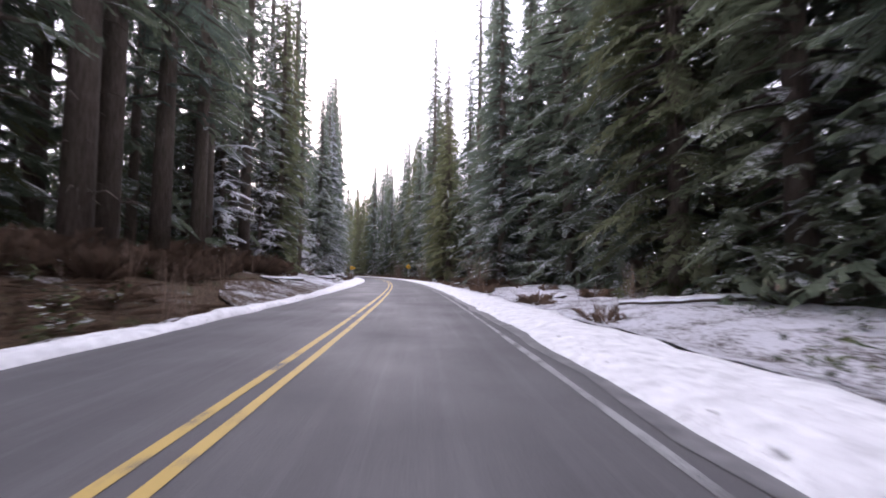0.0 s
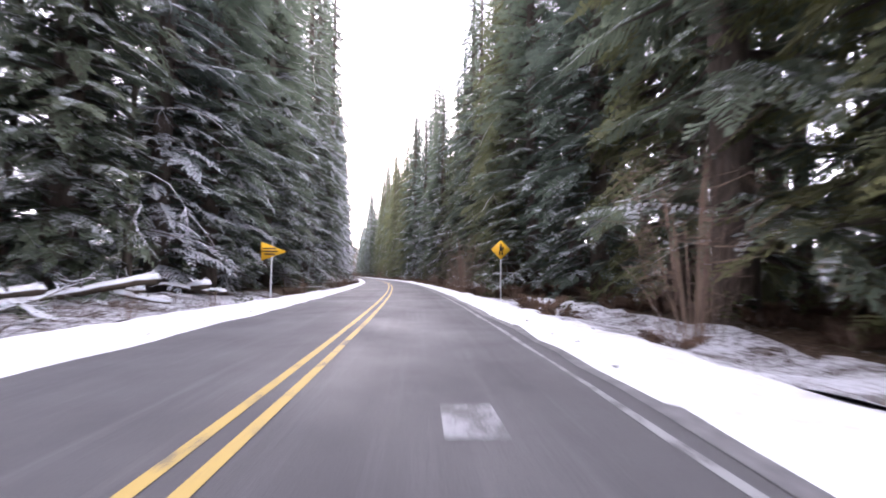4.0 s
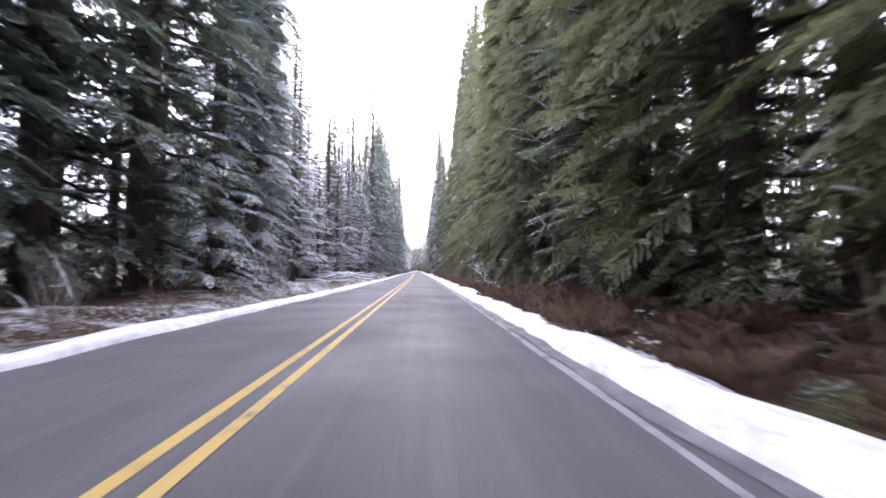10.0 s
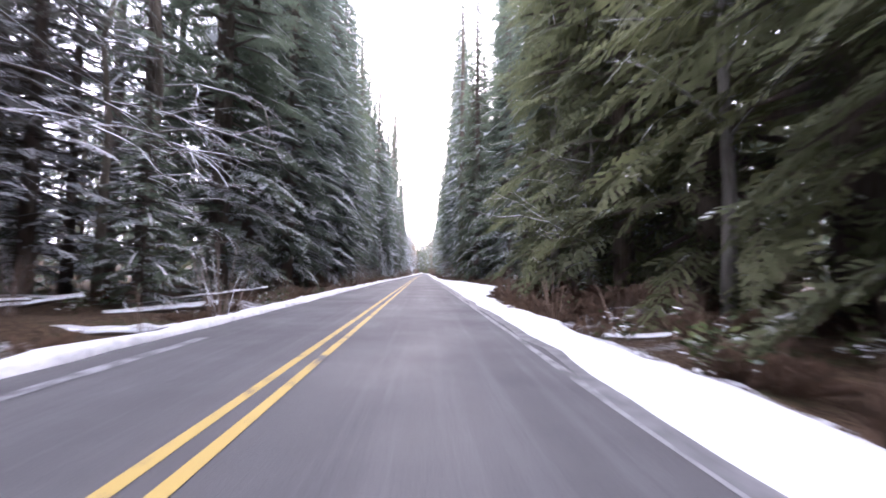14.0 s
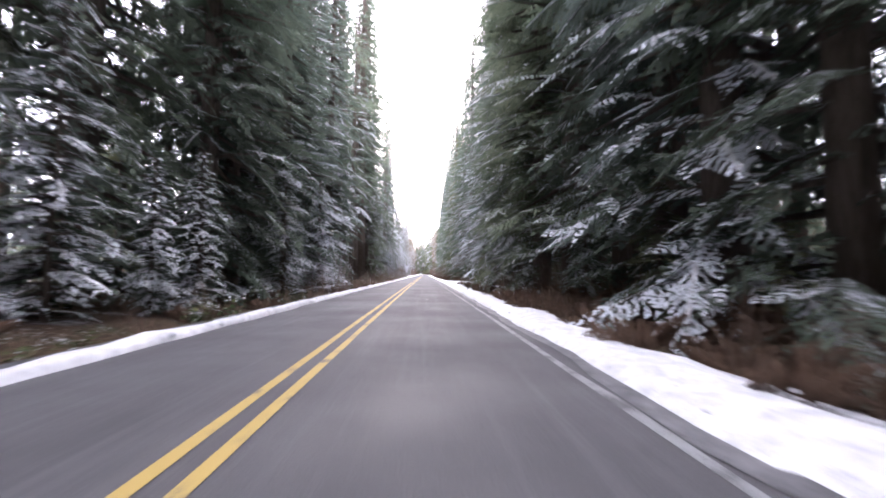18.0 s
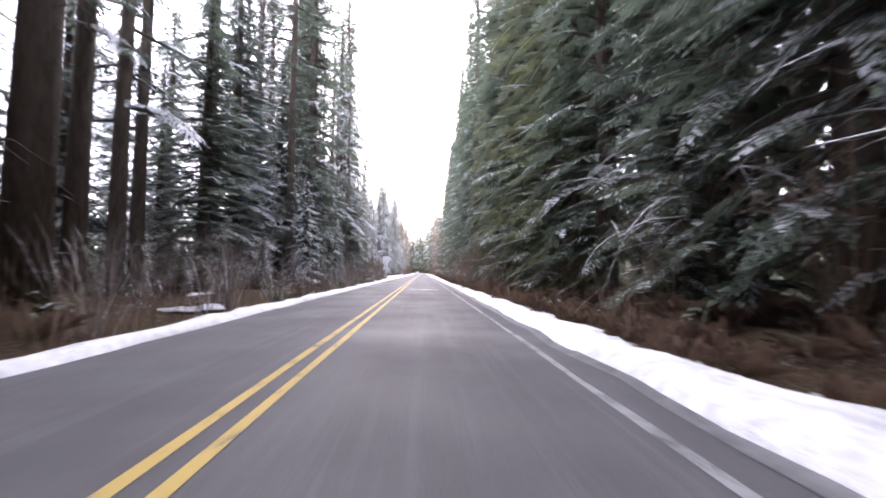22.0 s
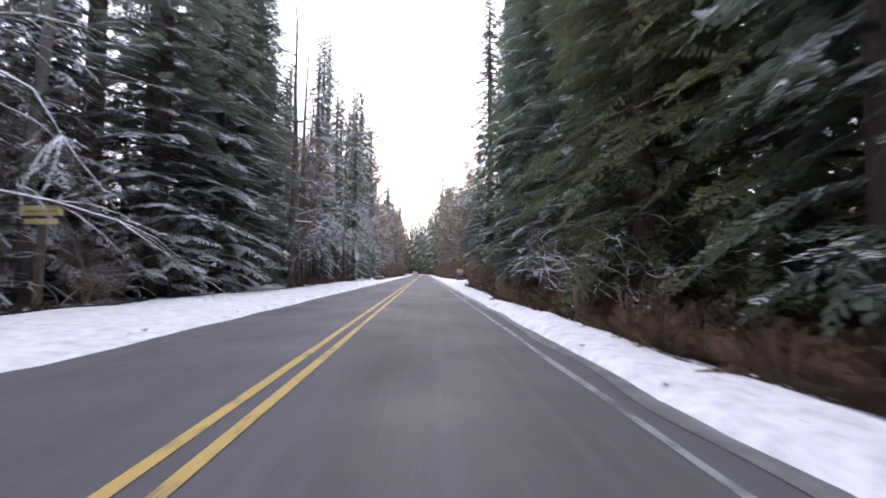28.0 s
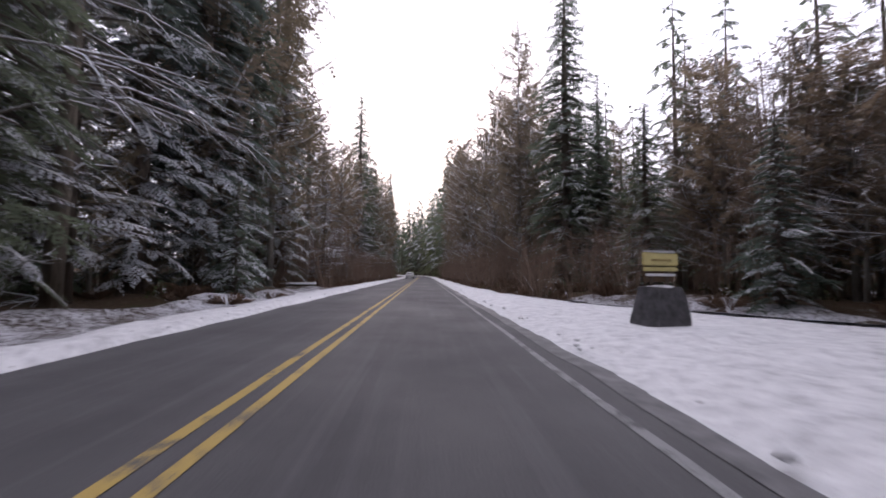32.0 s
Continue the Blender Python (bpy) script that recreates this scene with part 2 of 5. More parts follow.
def make_plain(name, colour, rough=0.7, vary=0.25, scale=6.0, metal=0.0):
    m, n, l, b = material(name, rough, 0.3)
    p = place_of(n)
    k = noise_node(n, scale, 5, 0.65, p, l)
    l.new(ramp(n, l, k, [(0.3, tuple(c * (1 - vary) for c in colour)), (0.7, tuple(min(1, c * (1 + vary)) for c in colour))]), b.inputs["Base Color"])
    b.inputs["Metallic"].default_value = metal
    bump(n, l, b, k, 0.3, 0.01)
    return m


def make_litter(name, colours, snow=0.0):
    """Leaves and stems whose colour changes from piece to piece."""
    m, n, l, b = material(name, 0.85, 0.2)
    up, island, pos = up_of(n, l)
    col = ramp(n, l, island, [(i / max(1, len(colours) - 1), c) for i, c in enumerate(colours)])
    if snow:
        patch = noise_node(n, 1.1, 3, 0.6, pos, l)
        k = maths(n, l, "ADD", up, patch)
        col = mix(n, l, maths(n, l, "MULTIPLY", maths(n, l, "SUBTRACT", k, 1.5 - snow), 6.0, True), col, (0.8, 0.81, 0.85))
    l.new(col, b.inputs["Base Color"])
    return m


SNOW, ASPHALT, FLOOR = make_snow(), make_asphalt(), make_ground()
THIN_SNOW = make_ground("thin_snow", 0.51, (0.25, 0.4, 0.5))
PATCHY = make_ground("patchy_snow", 0.485, (0.25, 0.4, 0.5))
SPECKLED = make_ground("speckled_snow", 0.55, (0.25, 0.4, 0.5))
YELLOW = make_worn_paint("yellow_road_paint", (0.4, 0.285, 0.085), 0.43)
EDGE_WHITE = make_worn_paint("worn_white_paint", (0.24, 0.24, 0.24), 0.47)
NEEDLES = make_needles("dark_needles", (0.08, 0.108, 0.08), (0.19, 0.228, 0.17), 0.3)
NEEDLES_SNOW = make_needles("snowy_needles", (0.088, 0.112, 0.097), (0.2, 0.236, 0.2), 0.56)
NEEDLES_OLIVE = make_needles("olive_needles", (0.085, 0.097, 0.05), (0.2, 0.212, 0.112), 0.14)
NEEDLES_FROST = make_needles("frosted_needles", (0.1, 0.1, 0.095), (0.22, 0.22, 0.21), 0.66)
TWIG_CROWN = make_needles("dense_brown_twigs", (0.15, 0.118, 0.085), (0.33, 0.265, 0.195), 0.3)
# closed crowns deep in the wood, where sprays overlap
WOOD = make_needles("wood_needles", (0.08, 0.108, 0.08), (0.19, 0.228, 0.17), 0.2, 0.25, 0.86)
WOOD_SNOW = make_needles("snowy_wood_needles", (0.088, 0.112, 0.097), (0.2, 0.236, 0.2), 0.46, 0.25, 0.86)
WOOD_OLIVE = make_needles("olive_wood_needles", (0.085, 0.097, 0.05), (0.2, 0.212, 0.112), 0.06, 0.25, 0.86)
BARK = make_bark("conifer_bark", (0.065, 0.05, 0.042), (0.21, 0.165, 0.14))
BARK_PALE = make_bark("alder_bark", (0.1, 0.09, 0.08), (0.32, 0.3, 0.27), 0.25)
BARK_SNOW = make_bark("dead_wood_with_snow", (0.05, 0.038, 0.03), (0.17, 0.13, 0.1), 0.75)
SALT = make_worn_paint("salt_stain", (0.25, 0.25, 0.26), 0.5)
SLUSH = make_plain("wet_slush", (0.13, 0.127, 0.128), 0.55, 0.5, 3.0)
DEAD = make_needles("dead_bracken", (0.06, 0.04, 0.029), (0.19, 0.124, 0.084), 0.02, 0.3, 0.6, 16.0)
SALAL = make_litter("salal_leaves", [(0.02, 0.03, 0.01), (0.05, 0.07, 0.022), (0.09, 0.1, 0.035)], 0.05)
RED_TWIGS = make_litter("reddish_twigs", [(0.08, 0.05, 0.04), (0.15, 0.09, 0.068), (0.11, 0.066, 0.05)], 0.12)
SNOWY_TWIGS = make_litter("snow_lined_twigs", [(0.1, 0.075, 0.06), (0.2, 0.16, 0.13), (0.3, 0.27, 0.25)], 0.62)
TWIGS = make_litter("bare_twigs", [(0.09, 0.065, 0.048), (0.24, 0.175, 0.125), (0.16, 0.11, 0.085)], 0.35)
STONE = make_plain("dark_stone", (0.075, 0.072, 0.075), 0.85, 0.45, 5.0)
SIGN_YELLOW = make_plain("sign_yellow", (0.75, 0.42, 0.02), 0.45, 0.06, 3.0)
SIGN_BLACK = make_plain("sign_black", (0.015, 0.015, 0.015), 0.5, 0.1)
ALUMINIUM = make_plain("sign_back", (0.7, 0.7, 0.72), 0.5, 0.08, 2.0, 0.0)
WHITE_SIGN = make_plain("sign_white", (0.72, 0.72, 0.72), 0.5, 0.06, 3.0)
POST_GREY = make_plain("galvanised_post", (0.58, 0.58, 0.58), 0.5, 0.12, 8.0, 0.1)
POST_WOOD = make_plain("weathered_post", (0.1, 0.077, 0.06), 0.85, 0.3, 9.0)
BOARD_YELLOW = make_plain("painted_board", (0.58, 0.5, 0.22), 0.7, 0.12, 6.0)
BOARD_OCHRE = make_plain("carved_lettering", (0.36, 0.28, 0.11), 0.75, 0.2, 9.0)
BOARD_BROWN = make_plain("brown_board", (0.1, 0.065, 0.04), 0.75, 0.25, 8.0)
CAR_WHITE = make_plain("white_car_paint", (0.7, 0.7, 0.7), 0.3, 0.03)
CAR_GLASS = make_plain("dark_car_glass", (0.02, 0.022, 0.025), 0.08, 0.05)
TYRE = make_plain("tyre_rubber", (0.02, 0.02, 0.02), 0.8, 0.2)
LAMP = make_plain("headlight_glass", (0.8, 0.8, 0.78), 0.15, 0.03)


# ---- building tools ----
def mesh_of(name, verts, tris, mats, index=None, smooth=False, spray=None):
    """A mesh from arrays of corners and triangles; spray: each corner's place along and across its twig, and the twig's half width."""
    v, f = np.asarray(verts, np.float32).reshape(-1, 3), np.asarray(tris, np.int32).reshape(-1, 3)
    me = bpy.data.meshes.new(name)
    me.vertices.add(len(v))
    me.vertices.foreach_set("co", v.ravel())
    me.loops.add(f.size)
    me.loops.foreach_set("vertex_index", f.ravel())
    me.polygons.add(len(f))
    me.polygons.foreach_set("loop_start", np.arange(0, f.size, 3, dtype=np.int32))
    for mt in mats:
        me.materials.append(mt)
    if index is not None:
        me.polygons.foreach_set("material_index", np.asarray(index, np.int32))
    if smooth:
        me.polygons.foreach_set("use_smooth", np.ones(len(f), bool))
    if spray is not None:
        me.attributes.new("spray", "FLOAT_VECTOR", "POINT").data.foreach_set("vector", np.asarray(spray, np.float32).ravel())
    me.update(calc_edges=True)
    return me


class Shape:
    """Collects corners, triangles and material numbers."""

    def __init__(self):
        self.v, self.f, self.m, self.w = [], [], [], []

    def add(self, verts, faces, mat=0, spray=None):
        k = len(self.v)
        self.v.extend(verts)
        if spray:
            self.w.extend(spray)
        for face in faces:
            for i in range(1, len(face) - 1):
                self.f.append((k + face[0], k + face[i], k + face[i + 1]))
                self.m.append(mat)

    def tube(self, path, radii, sides=5, mat=0, cap=True):
        """A tapering tube along a line of points."""
        path = [Vector(p) for p in path]
        rings = []
        for i, p in enumerate(path):
            d = (path[min(i + 1, len(path) - 1)] - path[max(i - 1, 0)]).normalized()
            a = d.cross(Vector((0, 0, 1)) if abs(d.z) < 0.9 else Vector((1, 0, 0))).normalized()
            b = d.cross(a)
            rings.append([p + radii[i] * (math.cos(k * math.tau / sides) * a + math.sin(k * math.tau / sides) * b) for k in range(sides)])
        verts = [tuple(q) for r in rings for q in r]
        faces = []
        for i in range(len(path) - 1):
            for k in range(sides):
                j = (k + 1) % sides
                faces.append((i * sides + k, i * sides + j, (i + 1) * sides + j, (i + 1) * sides + k))
        if cap:
            faces.append(tuple(range(sides))[::-1])
            faces.append(tuple((len(path) - 1) * sides + k for k in range(sides)))
        self.add(verts, faces, mat)

    def mesh(self, name, mats, smooth=False):
        return mesh_of(name, self.v, self.f, mats, self.m, smooth, self.w if len(self.w) == len(self.v) else None)


def part(name, data, parent, label=""):
    ob = new(name, data)
    ob.parent = parent
    return tagged(ob, label)


def box_mesh(name, mat, size, bevel=0.01, centre=(0, 0, 0), taper=1.0):
    bm = bmesh.new()
    bmesh.ops.create_cube(bm, size=1.0)
    for v in bm.verts:
        k = taper if v.co.z > 0 else 1.0
        v.co = Vector((v.co.x * size[0] * k, v.co.y * size[1] * k, v.co.z * size[2])) + Vector(centre)
    if bevel:
        bmesh.ops.bevel(bm, geom=bm.edges[:], offset=bevel, segments=2, affect="EDGES")
    me = bpy.data.meshes.new(name)
    bm.to_mesh(me)
    bm.free()
    me.materials.append(mat)
    return me


def stand(s, u, z=0.0, turn=0.0, scale=1.0):
    """A pose beside the road: +y along the road, turned by so many degrees."""
    x, y = lay(s, u)
    return pose(float(x), float(y), z, 0, 0, math.degrees(float(heading(s))) + turn) @ Matrix.Diagonal((scale, scale, scale, 1))


# ---- the lie of the land ----
def wobble(s, u, scale, seed=0.0):
    return noise.noise(Vector((s / scale, u / scale, seed)))


# widths of the snow beside the road: (metres along, outer edge from the centre)
LEFT_SNOW = [(-150, 4.4), (0, 4.3), (22, 4.25), (36, 5.4), (60, 6.6), (88, 5.6), (105, 4.75), (150, 4.7), (165, 4.6), (180, 4.1), (196, 3.8), (214, 3.75), (230, 3.65), (298, 4.2), (316, 3.55), (350, 3.5), (384, 3.85), (417, 4.0), (440, 4.2), (458, 6.0), (466, 9.8), (490, 9.6), (500, 8.1), (508, 8.2), (520, 8.4), (526, 6.8), (530, 4.9), (560, 5.5), (1200, 5.5)]
RIGHT_SNOW = [(-150, 6), (-5, 6.2), (6, 6.6), (20, 6.4), (34, 6.3), (52, 6.8), (70, 6.2), (107, 5.5), (132, 5.4), (138, 6.0), (146, 6.0), (154, 5.5), (178, 5.15), (232, 5.2), (262, 5.3), (275, 9.0), (290, 8.2), (299, 7.2), (304, 5.6), (345, 5.6), (358, 5.9), (365, 9.2), (373, 9.0), (379, 5.8), (400, 5.4), (416, 5.25), (440, 5.5), (476, 5.8), (490, 5.4), (500, 5.7), (512, 6.2), (517, 7.6), (521, 9.0), (525, 12.5), (529, 16), (533, 13.4), (536, 11.5), (540, 9.1), (549, 7.0), (560, 6.4), (640, 6.0), (1200, 5.5)]
LEFT_ROAD = [(-150, 3.45), (22, 3.4), (110, 3.33), (160, 3.4), (180, 3.35), (196, 2.95), (213, 2.85), (230, 2.98), (298, 3.22), (315, 2.9), (350, 2.98), (384, 3.1), (417, 3.17), (440, 3.27), (1200, 3.35)]
RIGHT_ROAD = [(-150, 3.7), (107, 3.75), (160, 3.8), (178, 3.65), (196, 3.52), (230, 3.48), (299, 3.85), (316, 3.72), (350, 3.9), (440, 4.0), (476, 3.82), (1200, 3.78)]


def road_edge(side, s):
    """Distance from the centre line to the snow's inner edge."""
    keys = RIGHT_ROAD if side > 0 else LEFT_ROAD
    a = float(np.interp(s, [k[0] for k in keys], [k[1] for k in keys]))
    return a + 0.13 * wobble(s, side * 3, 1.8, 8.0) + 0.08 * wobble(s, side * 3, 0.5, 4.0)


def snow_edge(side, s):
    keys = RIGHT_SNOW if side > 0 else LEFT_SNOW
    return float(np.interp(s, [k[0] for k in keys], [k[1] for k in keys])) - (0.45 if side > 0 else 0.1) + 0.35 * wobble(s, side * 9, 2.3, 3.1) + 0.25 * wobble(s, side * 5, 0.7, 1.7)


BANK = [(-150, 1.3), (0, 1.6), (24, 1.6), (46, 1.5), (55, 0.7), (62, 0.12), (115, 0.2), (1200, 0.2)]


def land(s, u):
    """Height of the ground."""
    a = abs(u)
    if a < (4.0 if u < 0 else 4.3):
        return -0.09
    edge = snow_edge(1 if u > 0 else -1, s)
    if a < edge:
        return -0.04 + 0.03 * wobble(s, u, 1.5)
    out = a - edge
    rise = float(np.interp(s, [k[0] for k in BANK], [k[1] for k in BANK])) if u < 0 else 0.25
    h = -0.04 + rise * min(1.0, out / 6.0) - 0.25 * math.exp(-((out - 1.2) ** 2) / 0.8) * (rise < 0.6)
    h += min(1, out / 2) * (0.35 * wobble(s, u, 4.0, 2) + 0.14 * wobble(s, u, 1.2, 5))
    return h + max(0.0, (a - 45) * 0.08) + (max(0.0, a - 40) * min(1.0, max(0.0, s - 670) / 60) * 0.16 if u > 0 else 0.0)


def strip(name, s_list, u_of, z_of, mats, uv=False, smooth=True):
    """A sheet over the road's own grid: u_of(s) gives the places across, z_of(s, u) the heights."""
    verts, n = [], None
    uvs = []
    for s in s_list:
        us = u_of(s)
        n = len(us)
        for u in us:
            x, y = lay(s, u)
            verts.append((float(x), float(y), z_of(s, u)))
            uvs.append((u, s))
    i = np.arange(len(s_list) - 1)[:, None] * n + np.arange(n - 1)[None]
    i = i.ravel()
    tris = np.concatenate([np.stack([i, i + 1, i + n + 1], 1), np.stack([i, i + n + 1, i + n], 1)])
    me = mesh_of(name, verts, tris, mats, smooth=smooth)
    if uv:
        layer = me.uv_layers.new(name="road")
        layer.data.foreach_set("uv", np.asarray(uvs, np.float32)[tris.ravel()].ravel())
    return me


GROUND_U = [-420, -250, -150, -90, -60, -45, -34, -26, -21, -17, -14.5, -12.5, -11, -9.8, -8.8, -8, -7.3, -6.7, -6.1, -5.5, -5, -4.4, -4.05, -3.4]
GROUND_U = GROUND_U + [-u for u in GROUND_U[::-1]]
near_s = list(np.arange(-60, 640, 1.6)) + list(np.arange(640, 1190, 12.0))
ground = tagged(new("ground", strip("ground", near_s, lambda s: GROUND_U, land, [FLOOR])), "brown forest floor with dead bracken and patchy snow", "ground", kind="structure")

road = tagged(new("road", strip("road", list(np.arange(-60, 640, 3.0)) + list(np.arange(640, 1190, 10.0)), lambda s: [-4.0, -1.8, 0, 1.8, 4.25],
                                lambda s, u: 0.02 - 0.01 * abs(u), [ASPHALT], uv=True)), "dry grey two-lane asphalt road between snow banks", "road", kind="structure")
for name, u, w in (("yellow_line", -0.147, 0.058), ("yellow_line", 0.147, 0.058)):
    tagged(new(name, strip(name, list(np.arange(-60, 640, 1.5)) + list(np.arange(640, 1000, 8.0)), lambda s: [u - w + 0.012 * wobble(s, 2, 0.9, u), u + w + 0.012 * wobble(s, 5, 0.9, u)],
                           lambda s, q: 0.026, [YELLOW])), "worn yellow painted centre line", "road marking", kind="structure")
for u in (3.3,):
    tagged(new("edge_line", strip("edge_line", list(np.arange(-60, 640, 1.5)), lambda s: [u - 0.05 + 0.05 * wobble(s, 3, 2.0, u), u + 0.05 + 0.05 * wobble(s, 7, 1.3, u)],
                                  lambda s, q: -0.006, [EDGE_WHITE])), "faded white edge line under slush", "road marking", kind="structure")


tagged(new("slush", strip("slush", list(np.arange(-60, 640, 1.0)), lambda s: [road_edge(1, s) - 0.22 + 0.12 * wobble(s, 4, 1.6, 2.2), road_edge(1, s) - 0.06, road_edge(1, s) + 0.12], lambda s, q: 0.028 - 0.01 * q, [SLUSH])),
       "dark wet slush beside the edge line", "slush", kind="structure")
# salt lines and patches on the asphalt: from, to along the road, from, to across it
for s0, s1, u0, u1 in ((154.2, 154.5, -1.4, 1.6), (373.8, 374.1, 0.7, 3.0), (446, 455, 1.62, 1.7), (407, 408.6, 0.6, 2.6), (205, 216, -2.3, -2.15), (238, 250, -2.5, -2.3),
                       (146, 158, -2.5, -2.35), (329.8, 330.4, 1.55, 1.65), (520, 521, -2.6, -2.2), (70.5, 71.3, 1.6, 2.1), (412, 424, -2.6, -2.4), (281, 296, -2.55, -2.4)):
    steps = max(2, int((s1 - s0) / 0.5) + 1)
    tagged(new("salt_stain", strip("salt_stain", list(np.linspace(s0, s1, steps)), lambda s: [u0 + 0.05 * wobble(s, 1, 0.6, u0), (u0 + u1) / 2, u1 + 0.05 * wobble(s, 4, 0.6, u1)],
                                   lambda s, q: 0.0255 - 0.01 * abs(q), [SALT])), "pale dried salt stain on the asphalt", "stain", kind="structure")


def bank_mesh(side):
    cuts = [0, 0.06, 0.16, 0.32, 0.5, 0.7, 0.88, 1.0]
    lift = [0.0, 0.07, 0.13, 0.15, 0.15, 0.13, 0.08, -0.1]

    def across(s):
        a, b = road_edge(side, s), snow_edge(side, s)
        return [side * (a + (b - a) * c) for c in cuts][::side]

    def height(s, u):
        a, b = road_edge(side, s), snow_edge(side, s)
        k = min(1.0, max(0.0, (abs(u) - a) / (b - a)))
        h = float(np.interp(k, cuts, lift))
        return h - 0.02 + (0.08 * wobble(s, u, 1.1, 6) + 0.045 * wobble(s, u, 0.35, 9)) * (0.02 < k < 0.99)

    return strip("snow_bank", list(np.arange(-40, 620, 0.8)) + list(np.arange(620, 1000, 8.0)), across, height, [SNOW])


for side in (-1, 1):
    tagged(new("snow_bank", bank_mesh(side)), "ploughed white snow along the road edge", "snow", kind="structure")


def verge_mesh(side):
    def across(s):
        a = snow_edge(side, s) - 0.25
        w = 0.35 + 0.5 * max(0.0, 0.5 + wobble(s, side * 4, 9.0, 2.5)) * (1.0 if side > 0 else 0.5)
        return [side * (a + w * c) for c in (0, 0.25, 0.5, 0.75, 1.0)][::side]

    def height(s, u):
        out = abs(u) - snow_edge(side, s) + 0.25
        return land(s, u) + 0.05 - 0.06 * (out < 0.02) - 0.14 * (out > 0.9) + 0.05 * wobble(s, u, 0.5, 3)

    return strip("verge_snow", list(np.arange(-40, 620, 0.7)), across, height, [THIN_SNOW])


for side in (-1, 1):
    tagged(new("verge_snow", verge_mesh(side)), "thin dirty snow fraying into brown litter", "snow", kind="structure")


# thin snow with brown showing through: side, from, to, outer edge from the centre line
THIN_AREAS = ((1, -14, 34, 14), (-1, 14, 27, 7.3), (-1, 24, 38, 8.5), (-1, 35, 50, 10.5), (-1, 46, 92, 13.5), (-1, 126, 205, 8.6), (1, 334, 352, 11), (1, 360, 381, 12), (-1, 205, 250, 9.5), (-1, 452, 512, 12), (1, 512, 545, 15), (-1, 512, 560, 8.5), (1, 33, 62, 8.3), (1, 60, 90, 8.8))
for side, s0, s1, reach in THIN_AREAS:
    cuts = [0, 0.15, 0.3, 0.45, 0.6, 0.75, 0.9, 1.0]
    sheet = strip("thin_snow", list(np.arange(s0, s1, 0.8)),
                  lambda s: [side * (snow_edge(side, s) - 0.3 + (reach + 1.5 * wobble(s, side, 3.0, reach) - snow_edge(side, s)) * min(1.0, (s - s0 + 1) / 5, (s1 - s + 1) / 5) * c) for c in cuts][::side],
                  lambda s, u: land(s, u) + 0.11 - 0.2 * (abs(u) > reach - 0.5) + 0.05 * wobble(s, u, 0.8, 3), [SPECKLED if 100 < s0 < 400 or s0 in (14, 24) else PATCHY if s0 in (-14, 35) else THIN_SNOW])
    tagged(new("thin_snow", sheet), "thin patchy snow over brown bracken", "snow", kind="structure")


